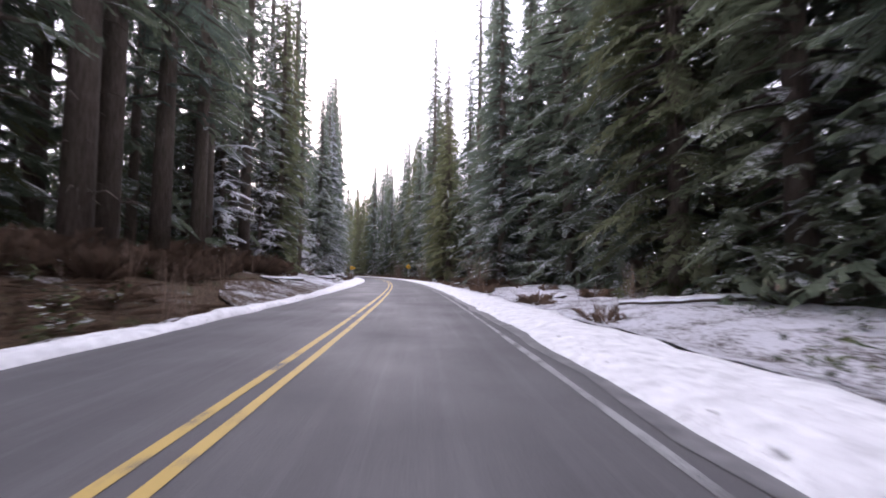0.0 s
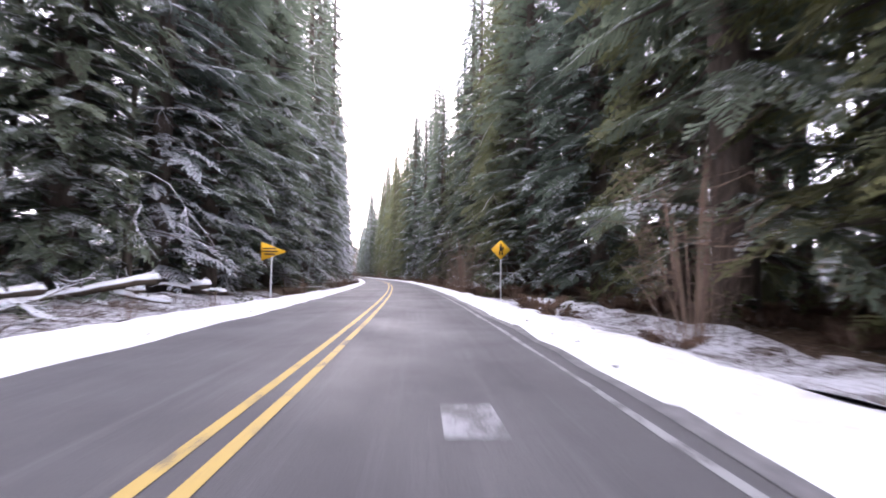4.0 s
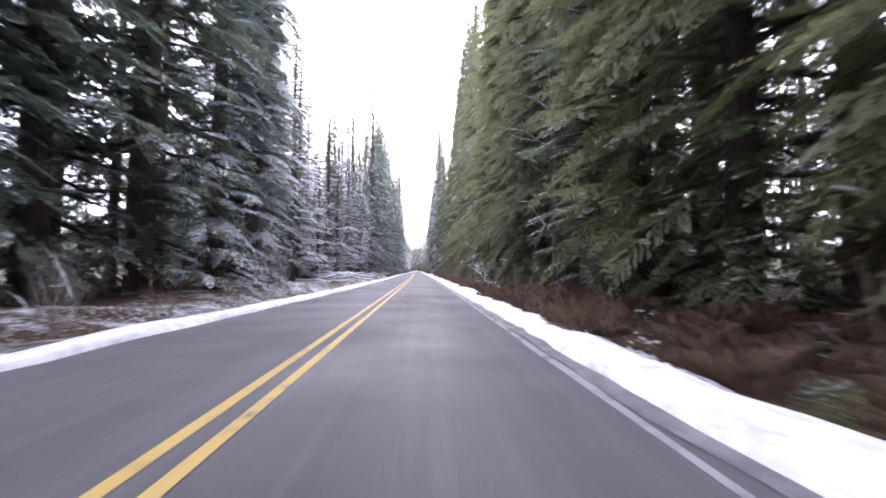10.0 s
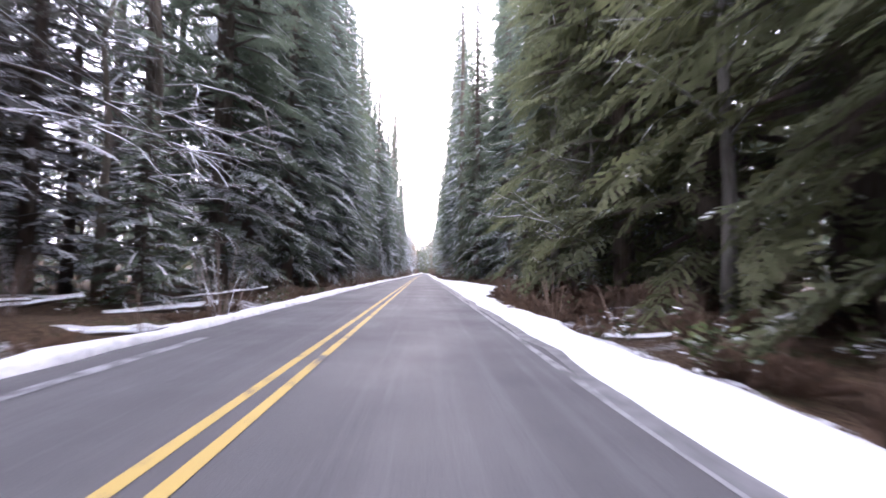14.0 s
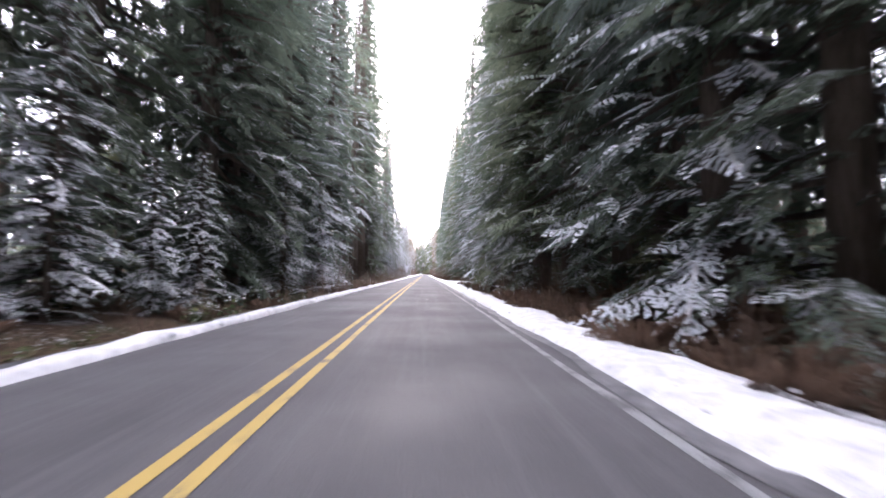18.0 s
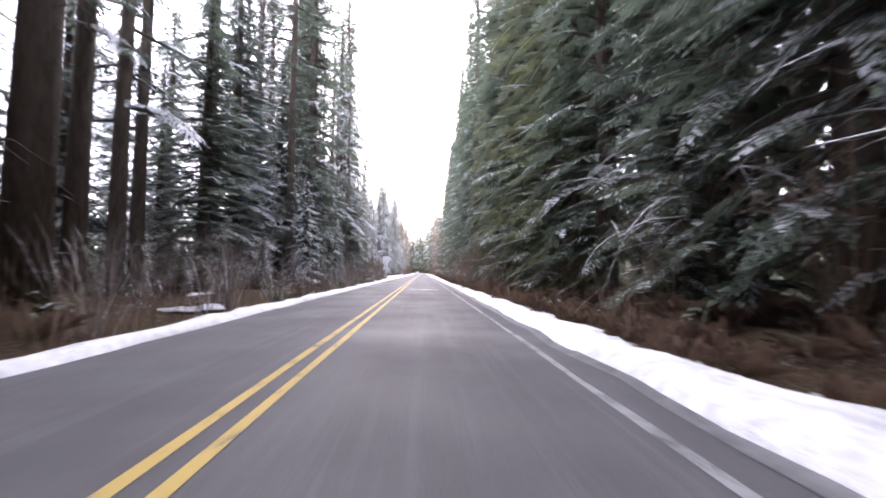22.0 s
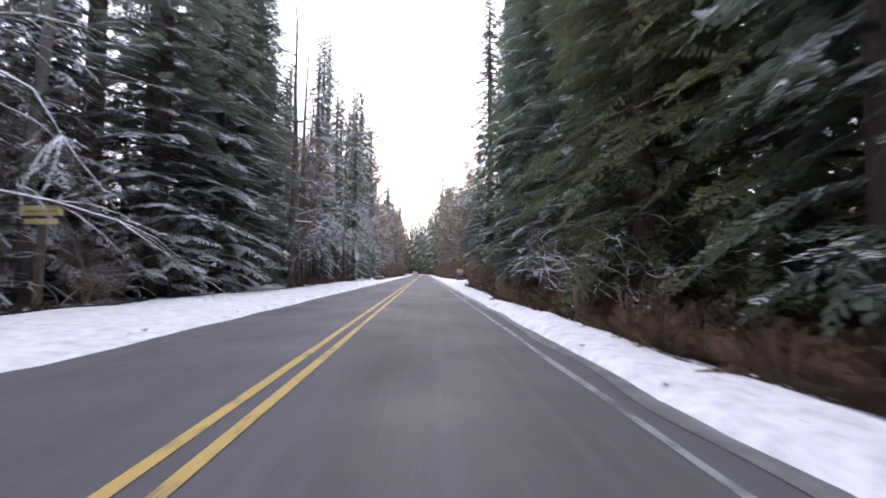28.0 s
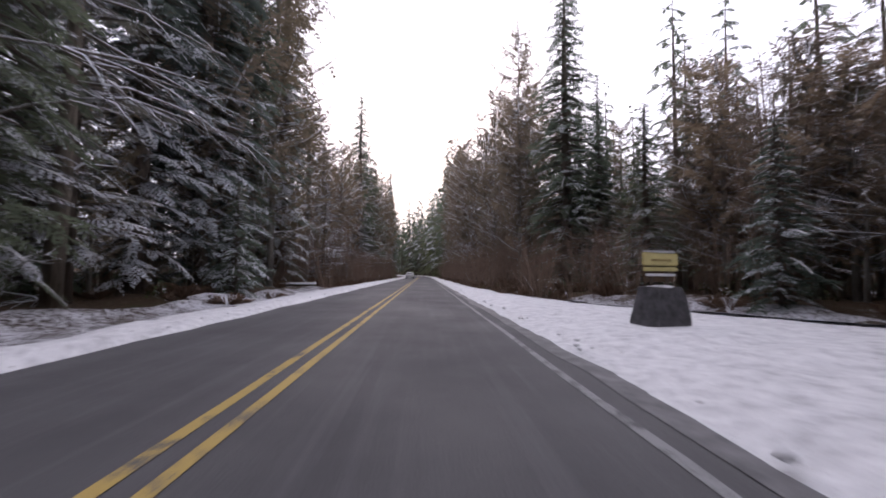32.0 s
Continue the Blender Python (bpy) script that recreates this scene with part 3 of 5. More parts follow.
# ---- trees ----
def conifer(seed, h, r, low, boughs, stations, needles, droop=0.45, snow=0.2, bark=None, trunk=0.0, sparse=0.0, fine=13.0, limbs=True, broad=False):
    """Meshes of a conifer: the trunk with its bare limbs, and the crown of drooping sprays, finer below a height."""
    rng = random.Random(seed)
    wood, crown = Shape(), Shape()
    r0 = trunk or h * 0.0085
    lean = [(rng.uniform(-0.3, 0.3), rng.uniform(-0.3, 0.3)) for _ in range(5)]
    wood.tube([(lean[i][0] * i * 0.12, lean[i][1] * i * 0.12, -0.5 + (h + 0.3) * i / 4) for i in range(5)], [r0 * 1.3, r0, r0 * 0.8, r0 * 0.5, 0.02], 9 if limbs else 5)
    if low > 3:
        for _ in range(int(low * 2.2)):
            z, az, q = rng.uniform(1.5, low), rng.uniform(0, math.tau), rng.uniform(0.5, 1.8)
            d = Vector((math.cos(az), math.sin(az), 0))
            wood.tube([Vector((0, 0, z)), d * q * 0.6 + Vector((0, 0, z + 0.05)), d * q + Vector((0, 0, z - 0.25 * q))], [0.035, 0.02, 0.006], 3, cap=False)
    for i in range(boughs):
        k = ((i + rng.random()) / boughs) ** 0.9
        z = low + (h - low) * k
        taper = (1 - k) ** 0.62 * (0.75 + 0.25 * min(1, k * 5))
        if broad:
            taper = math.sin(math.pi * (0.12 + 0.82 * k)) ** 0.6
        length = max(0.5, r * taper * rng.uniform(0.6, 1.18))
        az = i * 2.399 + rng.uniform(-0.5, 0.5)
        if rng.random() < sparse:
            length *= rng.uniform(0.3, 0.7)
        d, side = Vector((math.cos(az), math.sin(az), 0)), Vector((-math.sin(az), math.cos(az), 0))
        rise, drop = rng.uniform(0.0, 0.4), droop * rng.uniform(0.7, 1.5)
        bend = side * length * rng.uniform(-0.22, 0.22)

        def at(q):
            return d * (length * q) + bend * (q * q) + Vector((0, 0, z + length * (rise * q - drop * q * q)))

        if limbs:
            wood.add([tuple(at(0) + side * 0.06), tuple(at(0) - side * 0.06), tuple(at(0.1) + Vector((0, 0, 0.1))), tuple(at(0.75))], [(0, 1, 3), (1, 2, 3), (2, 0, 3)])
        near = z < fine
        # the bough itself: a long feather whose edges hang
        qs = (0.12, 0.35, 0.6, 0.85, 1.1) if near else (0.15, 0.6, 1.12)
        full = length * rng.uniform(0.1, 0.15) + 0.12
        hang = rng.uniform(0.25, 0.8)
        verts, spray = [], []
        for q in qs:
            hw = full * max(0.06, math.sin(math.pi * min(1.0, 0.12 + 0.8 * q)) ** 0.7) * rng.uniform(0.8, 1.2)
            c = at(q)
            verts += [tuple(c + side * hw - Vector((0, 0, hw * hang))), tuple(c), tuple(c - side * hw - Vector((0, 0, hw * hang)))]
            spray += [(q * length, hw, full), (q * length, 0.0, full), (q * length, -hw, full)]
        crown.add(verts, [(3 * j + e, 3 * j + e + 1, 3 * j + e + 4, 3 * j + e + 3) for j in range(len(qs) - 1) for e in (0, 1)], 0, spray)
        n = max(2, round(stations * (1.0 if near else 0.45) * (0.45 + 0.55 * length / r)))
        for j in range(n):
            q = 0.22 + 0.74 * (j + rng.random() * 0.7) / n
            base = at(q)
            for sgn in (-1, 1):
                if rng.random() < 0.08 + sparse * 0.4:
                    continue
                span = (length * (0.42 - 0.24 * q) * rng.uniform(0.6, 1.35) + 0.25) * (0.85 if near else 1.1)
                ang = rng.uniform(0.45, 1.15)
                way = d * math.cos(ang) + side * (sgn * math.sin(ang))
                sag = span * rng.uniform(0.2, 0.95)
                w = span * (rng.uniform(0.2, 0.32) if near else rng.uniform(0.26, 0.4))
                nrm = Vector((-way.y, way.x, 0)) * w
                mid = base + way * (span * rng.uniform(0.4, 0.6)) - Vector((0, 0, sag * 0.22 + w * rng.uniform(0.1, 0.5)))
                tip = base + way * span - Vector((0, 0, sag))
                twist = Vector((0, 0, w * rng.uniform(-0.5, 0.5)))
                crown.add([tuple(base), tuple(mid + nrm - twist), tuple(tip), tuple(mid - nrm + twist)], [(0, 1, 2), (0, 2, 3)] if sgn < 0 else [(2, 1, 0), (3, 2, 0)], 0,
                          [(0, 0, w), (span * 0.5, w, w), (span, 0, w), (span * 0.5, -w, w)])
        if rng.random() < snow:
            pts = [at(q) + Vector((0, 0, 0.05)) for q in (0.35, 0.6, 0.85, 1.05)]
            ws = [0.02, 0.045, 0.05, 0.015]
            crown.add([tuple(p + side * w) for p, w in zip(pts, ws)] + [tuple(p - side * w - Vector((0, 0, 0.03))) for p, w in zip(pts, ws)], [(0, 1, 5, 4), (1, 2, 6, 5), (2, 3, 7, 6)], 1, [(0, 0, 1)] * 8)
    return wood.mesh("trunk", [bark or BARK]), crown.mesh("crown", [needles, SNOW])


def bare_tree(seed, h, spread, bark, limbs=16, up=0.9, twig=3, sag=0.0, thick=1.0):
    """A leafless tree or a dead one: trunk, and forking limbs with snow on them."""
    rng = random.Random(seed)
    wood, made = Shape(), []
    bend = [Vector((rng.uniform(-1, 1), rng.uniform(-1, 1), 0)) * 0.03 * h * (i / 5) for i in range(6)]
    line = [bend[i] + Vector((0, 0, -0.4 + h * i / 5)) for i in range(6)]
    r0 = h * 0.0085 + 0.02
    wood.tube(line, [r0 * (1.15 - i * 0.21) for i in range(6)], 7)

    def fork(limb, p, way, length, r, depth):
        pts, q = [p], p
        n = 3 if depth else 2
        for _ in range(n):
            way = (way + Vector((rng.uniform(-0.3, 0.3), rng.uniform(-0.3, 0.3), rng.uniform(-0.25, 0.25) - sag))).normalized()
            q = q + way * (length / n)
            pts.append(q)
        limb.tube(pts, [r, r * 0.75, r * 0.5, r * 0.2][-n - 1:], 4 if depth else 3, cap=False)
        if depth:
            for _ in range(twig):
                k = rng.randint(1, 3)
                fork(limb, pts[k], (way + Vector((rng.uniform(-1, 1), rng.uniform(-1, 1), rng.uniform(-0.4, 0.7)))).normalized(), length * rng.uniform(0.35, 0.6), r * 0.5, depth - 1)

    for i in range(limbs):
        k = rng.uniform(0.15, 0.98)
        f = k * 5
        j = min(4, int(f))
        p = line[j].lerp(line[j + 1], f - j)
        az = rng.uniform(0, math.tau)
        limb = Shape()
        made.append(limb)
        fork(limb, p, Vector((math.cos(az), math.sin(az), rng.uniform(up - 0.5, up + 0.3))).normalized(), spread * (1.1 - 0.6 * k) * rng.uniform(0.6, 1.2), (r0 * 0.35 * (1.1 - k) + 0.015) * thick, 2)
    return wood.mesh("trunk", [bark]), [limb.mesh("limb", [bark]) for limb in made]


FIRS = [conifer(10 + i, h, r, low, nb, 7, NEEDLES, dr, 0.05) for i, (h, r, low, nb, dr) in enumerate(
    [(45, 4.3, 0.8, 290, 0.4), (41, 4.0, 1.2, 270, 0.55), (48, 4.5, 1.6, 300, 0.45), (39, 4.1, 0.5, 260, 0.6)])]
SNOWY = [conifer(20 + i, h, r, low, nb, 7, NEEDLES_SNOW, dr, 0.55) for i, (h, r, low, nb, dr) in enumerate(
    [(44, 4.0, 0.6, 270, 0.5), (40, 3.8, 0.8, 250, 0.6), (47, 4.1, 1.2, 280, 0.5)])]
OLIVE = [conifer(30 + i, h, r, low, nb, 7, NEEDLES_OLIVE, dr, 0.03) for i, (h, r, low, nb, dr) in enumerate(
    [(40, 4.3, 0.5, 270, 0.6), (36, 4.2, 0.7, 250, 0.7)])]
TALL = [conifer(40 + i, h, r, low, nb, 6, NEEDLES, 0.5, 0.1, trunk=tr, sparse=0.35) for i, (h, r, low, nb, tr) in enumerate(
    [(46, 3.8, 8, 160, 0.34), (43, 3.4, 6, 160, 0.26), (49, 4.0, 10, 160, 0.42)])]
SPARSE = [conifer(50 + i, h, r, low, nb, 4, NEEDLES_FROST, 0.35, 0.95, trunk=tr, sparse=0.45, fine=20.0) for i, (h, r, low, nb, tr) in enumerate(
    [(28, 3.0, 1.5, 190, 0.18), (32, 3.1, 2, 190, 0.26), (24, 2.8, 1.2, 170, 0.14)])]
YOUNG = [conifer(60 + i, h, r, 0.3, nb, 4, mt, 0.4, sn) for i, (h, r, nb, mt, sn) in enumerate(
    [(9, 2.4, 100, NEEDLES, 0.2), (6, 1.9, 90, NEEDLES_OLIVE, 0.1), (11, 2.6, 110, NEEDLES_SNOW, 0.6)])]
BROWN = [conifer(65 + i, h, r, low, nb, 5, TWIG_CROWN, -0.25, 0.25, BARK_PALE, tr, 0.3, 20.0, broad=True) for i, (h, r, low, nb, tr) in enumerate(
    [(20, 3.0, 2.0, 110, 0.14), (16, 2.8, 1.5, 100, 0.12), (23, 3.2, 2.5, 120, 0.16)])]
ALDER = [bare_tree(70 + i, h, sp, BARK_PALE, n) for i, (h, sp, n) in enumerate([(17, 4.4, 22), (12, 4.2, 22), (20, 3.8, 20)])]
SNAG = [bare_tree(80 + i, h, sp, BARK_SNOW, n, up=0.1, twig=2) for i, (h, sp, n) in enumerate([(24, 1.8, 34), (18, 2.2, 30)])]
SNOW_BARK = make_bark("grey_bark_with_snow", (0.09, 0.072, 0.058), (0.27, 0.225, 0.18), 0.44)
ARCH = [bare_tree(75 + i, h, sp, SNOW_BARK, n, up=0.6, twig=4, sag=0.24, thick=0.72) for i, (h, sp, n) in enumerate([(19, 4.9, 24), (16, 4.8, 22), (22, 4.6, 28)])]
POLE = [bare_tree(85 + i, h, 2.0, BARK_PALE, n, up=0.9, twig=2) for i, (h, n) in enumerate([(29, 12), (26, 10), (31, 9)])]
LOW_FIR = [conifer(90 + i, h, r, low, 50, 3.2, mt, 0.5, sn, fine=0.0, limbs=False) for i, (h, r, low, mt, sn) in enumerate(
    [(30, 4.2, 2, NEEDLES, 0.1), (27, 4.0, 3, NEEDLES_SNOW, 0.3), (33, 4.2, 8, NEEDLES, 0.1), (24, 4.0, 1, NEEDLES_OLIVE, 0.1)])]
LOW_FIR.append(conifer(95, 29, 4.6, 2, 30, 2, NEEDLES, 0.5, 0.0, fine=0.0, limbs=False))

RAGGED = [conifer(96 + i, h, 3.3, low, 64, 5, NEEDLES_SNOW, 0.55, 0.4, trunk=tr, sparse=0.6) for i, (h, low, tr) in enumerate([(38, 9, 0.3), (34, 7, 0.24)])]

KINDS = {
    "ragged": (RAGGED, "tall_fir_tree", "old fir with few ragged drooping boughs"),
    "fir": (FIRS, "fir_tree", "tall dark green fir with drooping boughs"),
    "snowy": (SNOWY, "fir_tree", "tall fir with snow on its boughs"),
    "olive": (OLIVE, "cedar_tree", "olive green cedar with hanging boughs"),
    "tall": (TALL, "tall_fir_tree", "old fir with bare dark trunk and high crown"),
    "sparse": (SPARSE, "thin_fir_tree", "thin half-bare fir with snow-lined branches"),
    "young": (YOUNG, "young_fir_tree", "small bushy young fir by the road"),
    "alder": (ALDER, "alder_tree", "leafless pale alder dusted with snow"),
    "brown": (BROWN, "bare_tree", "tall leafless tree with dense brown twigs"),
    "arch": (ARCH, "bare_maple_tree", "leafless tree with long arching snow-lined limbs"),
    "pole": (POLE, "alder_tree", "tall slender leafless alder with few high limbs"),
    "snag": (SNAG, "dead_tree", "standing dead tree with snow-covered branches"),
}
placer = random.Random(5)
# how tall the wood stands along the road, on the left and on the right
GROW = {-1: [(-100, 1.0), (80, 1.0), (86, 1.15), (120, 1.15), (160, 1.0), (200, 0.95), (206, 0.72), (260, 0.78), (266, 0.92), (345, 1.0), (350, 1.12), (399, 1.12), (401, 0.95), (418, 0.95), (441, 0.95), (444, 0.75), (494, 0.68), (524, 0.7), (534, 0.88), (556, 0.88), (562, 0.64), (590, 0.64), (640, 0.75), (670, 0.95), (1200, 1.1)],
        1: [(-100, 1.0), (60, 0.95), (110, 0.95), (160, 1.02), (240, 1.12), (345, 1.1), (360, 0.95), (390, 1.0), (470, 1.0), (500, 1.0), (530, 1.0), (575, 0.95), (600, 1.25), (650, 1.4), (1200, 1.4)]}


def grow(side, s):
    keys = GROW[1 if side > 0 else -1]
    return float(np.interp(s, [k[0] for k in keys], [k[1] for k in keys]))


def plant(kind, s, u, scale=1.0, variant=None, turn=None, wide=1.0):
    variants, name, label = KINDS[kind]
    wood, crown = variants[placer.randrange(len(variants)) if variant is None else variant]
    tree = tagged(new(name), label, "tree", kind + " trees")
    tree.matrix_world = stand(s, u, land(s, u) - 0.05, placer.uniform(0, 360) if turn is None else turn, scale) @ Matrix.Diagonal((wide, wide, 1, 1))
    part("trunk", wood, tree)
    for piece in crown if kind in ("alder", "snag", "pole", "arch") else (crown,):
        part(piece.name.split(".")[0], piece, tree)
    return tree


def joined(name, label, category, pieces, mats):
    """Many pieces as one mesh: (corners, triangles, material numbers, pose)."""
    vs, fs, ms, k = [], [], [], 0
    for v, f, mi, m in pieces:
        a = np.array(m)
        vs.append(np.c_[v[:, :3] @ a[:3, :3].T + a[:3, 3], v[:, 3:]])
        fs.append(f + k)
        ms.append(mi)
        k += len(v)
    vs = np.concatenate(vs)
    ob = new(name, mesh_of(name, vs[:, :3], np.concatenate(fs), mats, np.concatenate(ms), spray=vs[:, 3:] if vs.shape[1] > 3 else None))
    return tagged(ob, label, category, kind="stuff")


def arrays(me):
    v, f, mi = np.empty(len(me.vertices) * 3), np.empty(len(me.polygons) * 3, np.int64), np.empty(len(me.polygons), np.int64)
    me.vertices.foreach_get("co", v)
    me.polygons.foreach_get("vertices", f)
    me.polygons.foreach_get("material_index", mi)
    v = v.reshape(-1, 3)
    if "spray" in me.attributes:
        w = np.empty(v.size)
        me.attributes["spray"].data.foreach_get("vector", w)
        v = np.c_[v, w.reshape(-1, 3)]
    return v, f.reshape(-1, 3), mi


far_crowns, far_trunks = {0: [], 1: [], 3: []}, []
low_data = [(arrays(a), arrays(b)) for a, b in LOW_FIR]


# where the wood is thin and the sky shows low: side, from, to
THIN = [(-1, 48, 86), (-1, 358, 396), (-1, 400, 420), (-1, 420, 446), (-1, 205, 262), (-1, 446, 492), (-1, 552, 640), (1, 562, 650)]


def far_tree(s, u, kinds=(0, 1, 2, 3), small=1.0):
    """One tree of the wood behind, added to the joined meshes."""
    if any(side * u > 0 and s0 < s < s1 for side, s0, s1 in THIN):
        if s > 262 and placer.random() < (0.12 if u < 0 and 358 < s < 396 else 0.35):
            return
        small = 0.58 if 358 < s < 396 else 0.62 if not 400 < s < 420 else 0.35
    elif u > 0 and 528 < s < 562:
        small = 0.62
    k = 1 if u < 0 and 205 < s < 262 else placer.choice(kinds)
    m = stand(s, u, land(s, u) - 0.1, placer.uniform(0, 360), small * grow(u, s) * placer.uniform(0.85, 1.2))
    far_trunks.append((*low_data[k][0], m))
    far_crowns[{0: 0, 1: 1, 2: 0, 3: 3, 4: 0}[k]].append((*low_data[k][1], m))


# stretches of wood on either side: from, to, first row's distance from the road, spacing, kinds of the first and of the second row
WOODS_LEFT = [
    (-14, 26, 9.8, 3.2, "tall", "tall back"), (26, 54, 12.5, 4.0, "tall tall tall sparse", "tall back"),
    (58, 84, 15.0, 4.6, "sparse snowy alder", "sparse back"), (84, 116, 10.5, 4.0, "snowy fir", "back"),
    (116, 148, 8.8, 4.3, "fir fir snowy", "back"), (148, 176, 8.4, 2.8, "sparse sparse snowy", "sparse snowy"),
    (176, 197, 9.0, 3.9, "snowy snowy fir", "back"), (199, 208, 11.5, 3.6, "sparse snowy", "back"),
    (208, 262, 10.0, 2.5, "sparse sparse snag sparse tall", "sparse sparse back tall"), (262, 345, 8.6, 3.9, "snowy fir", "back tall"),
    (345, 360, 9.0, 2.8, "ragged tall fir snowy", "fir back"), (360, 378, 8.6, 2.3, "tall ragged tall ragged ragged", "ragged half back"), (378, 391, 8.4, 2.8, "tall fir ragged", "tall back"), (391, 400, 9.2, 2.4, "half half half ragged", "half"),
    (400, 419, 9.4, 2.3, "half half ragged sparse", "half ragged half"), (419, 437, 9.0, 2.5, "ragged half ragged sparse", "half ragged snowy"), (437, 444, 9.6, 3.0, "fir snowy fir", "half back"),
    (448, 466, 10.4, 5.0, "alder", "sparse alder"), (466, 490, 12.2, 2.6, "alder", "alder sparse"),
    (490, 501, 9.6, 4.0, "fir fir snowy", "back tall"), (501, 530, 11.4, 2.9, "snowy brown sparse brown tall", "snowy back snowy"),
    (530, 548, 10.2, 3.6, "tall snowy fir sparse", "back tall"), (548, 590, 10.0, 2.9, "alder brown sparse alder", "alder brown"),
    (590, 660, 10.0, 2.8, "brown fir sparse brown", "back brown"),
]
WOODS_RIGHT = [
    (-14, 34, 14.0, 4.4, "fir olive fir", "fir back"), (34, 60, 11.6, 3.8, "fir olive fir tall", "fir back"),
    (60, 80, 9.8, 4.8, "fir olive", "back"), (80, 156, 9.6, 4.2, "fir olive fir", "back tall"), (156, 171, 12.4, 3.4, "fir fir tall", "back"),
    (171, 268, 9.2, 3.9, "fir olive olive", "back tall"), (268, 300, 11.8, 3.6, "tall fir fir snowy", "tall back"),
    (300, 356, 8.8, 3.7, "snowy fir tall olive", "fir tall back"), (356, 386, 10.8, 3.6, "snowy fir fir", "back"),
    (384, 470, 9.0, 3.8, "fir fir olive", "back"), (470, 511, 9.6, 3.6, "fir fir olive", "back tall"),
    (511, 528, 12.5, 3.2, "tall brown", "tall back"), (562, 600, 11.0, 2.8, "brown brown alder", "brown back"),
    (531, 561, 18.5, 2.6, "brown alder brown", "brown alder back"), (600, 660, 10.5, 3.2, "brown brown alder", "brown back"),
]
for kind, s, u, scale, variant in (("fir", 560.5, 17.4, 0.48, 1), ("young", 537, 13.4, 0.7, 0), ("young", 544, -7.4, 0.62, 0), ("tall", 551, -9.6, 0.75, 1), ("snag", 549.5, -9.9, 1.0, 0), ("fir", 533.5, -9.0, 0.7, 1), ("brown", 546, -10.5, 0.5, 1), ("brown", 540, -11, 0.45, 0), ("brown", 536, 17.0, 0.45, 1), ("alder", 538, 17.5, 0.7, 1), ("fir", 560, 15.5, 0.42, 3), ("olive", 44, -11.4, 0.8, 0), ("fir", 49, -12.6, 0.7, 3), ("young", 47, -10.6, 0.6, 1), ("tall", 57, -11.8, 0.9, 1), ("tall", 59, -13.0, 0.95, 2),
                                   ("tall", 55.5, -13.6, 0.9, 0), ("fir", 84, -12.2, 0.85, 0), ("alder", 462, -10.5, 1.05, 2), ("alder", 459, -9.6, 0.95, 2), ("alder", 465, -12.5, 1.1, 0)):
    plant(kind, s, u, scale, variant)
for kind, s, u, k, variant in (("snowy", 443.5, -11.4, 0.85, 0), ("snowy", 437.5, -10.4, 0.95, 1), ("ragged", 432, -8.2, 0.85, 1), ("snowy", 426, -8.4, 0.33, 1), ("fir", 416.5, -8.6, 0.95, 2), ("tall", 410, -8.4, 0.92, 1), ("fir", 549, -10.4, 0.76, 0), ("snowy", 557, -9.8, 0.72, 2), ("fir", 279, -9.4, 0.88, 0), ("snowy", 293, -9.6, 0.9, 2), ("snowy", 200.5, -9.4, 0.95, 0), ("snowy", 204, -10.4, 0.8, 2)):
    plant(kind, s, u, k, variant)
for s, u, k, variant in ((456, -11.0, 0.95, 0), (460.5, -11.4, 1.0, 2), (462.5, -10.4, 0.9, 1), (467, -11.6, 1.0, 0), (471, -11.0, 1.05, 2), (486, -12.0, 1.0, 1), (452, -12.5, 0.9, 1), (263, 8.3, 0.62, 1), (264.2, 8.6, 0.66, 0)):
    plant("pole", s, u, k, variant)
for s, u, k, variant in ((165.5, 10.4, 0.62, 1), (356.5, 9.2, 0.95, 1), (351, 9.8, 0.8, 0), (483, -11.0, 1.15, 2), (480.5, -11.8, 1.0, 0), (474, -12.5, 0.9, 1), (508.5, -9.2, 1.0, 1), (513, -10.4, 0.9, 0),
                         (503, -10.6, 0.85, 2), (506, -9.4, 1.3, 2), (510.5, -10.2, 1.4, 0), (518, -11.6, 1.1, 2), (524, -11.2, 1.1, 2), (530, -9.8, 1.3, 2), (537, -9.8, 1.25, 2), (86.5, -11.0, 0.9, 2), (79, -16.0, 0.9, 0), (72, -16.5, 0.8, 1), (496, 8.8, 0.55, 1), (246, -10.4, 1.1, 2), (249.5, -9.4, 1.0, 0), (253, -10.2, 1.15, 2), (256.5, -9.2, 0.95, 1), (260, -10.0, 1.1, 2), (345, 8.7, 0.95, 1), (349, 9.0, 1.0, 2), (361, 9.9, 0.9, 0), (376, 9.8, 0.8, 2), (382.5, 9.2, 0.85, 0), (390, 9.4, 0.75, 1)):
    plant("arch", s, u, k, variant)
plant("young", 353.5, 7.4, 0.62, 1)
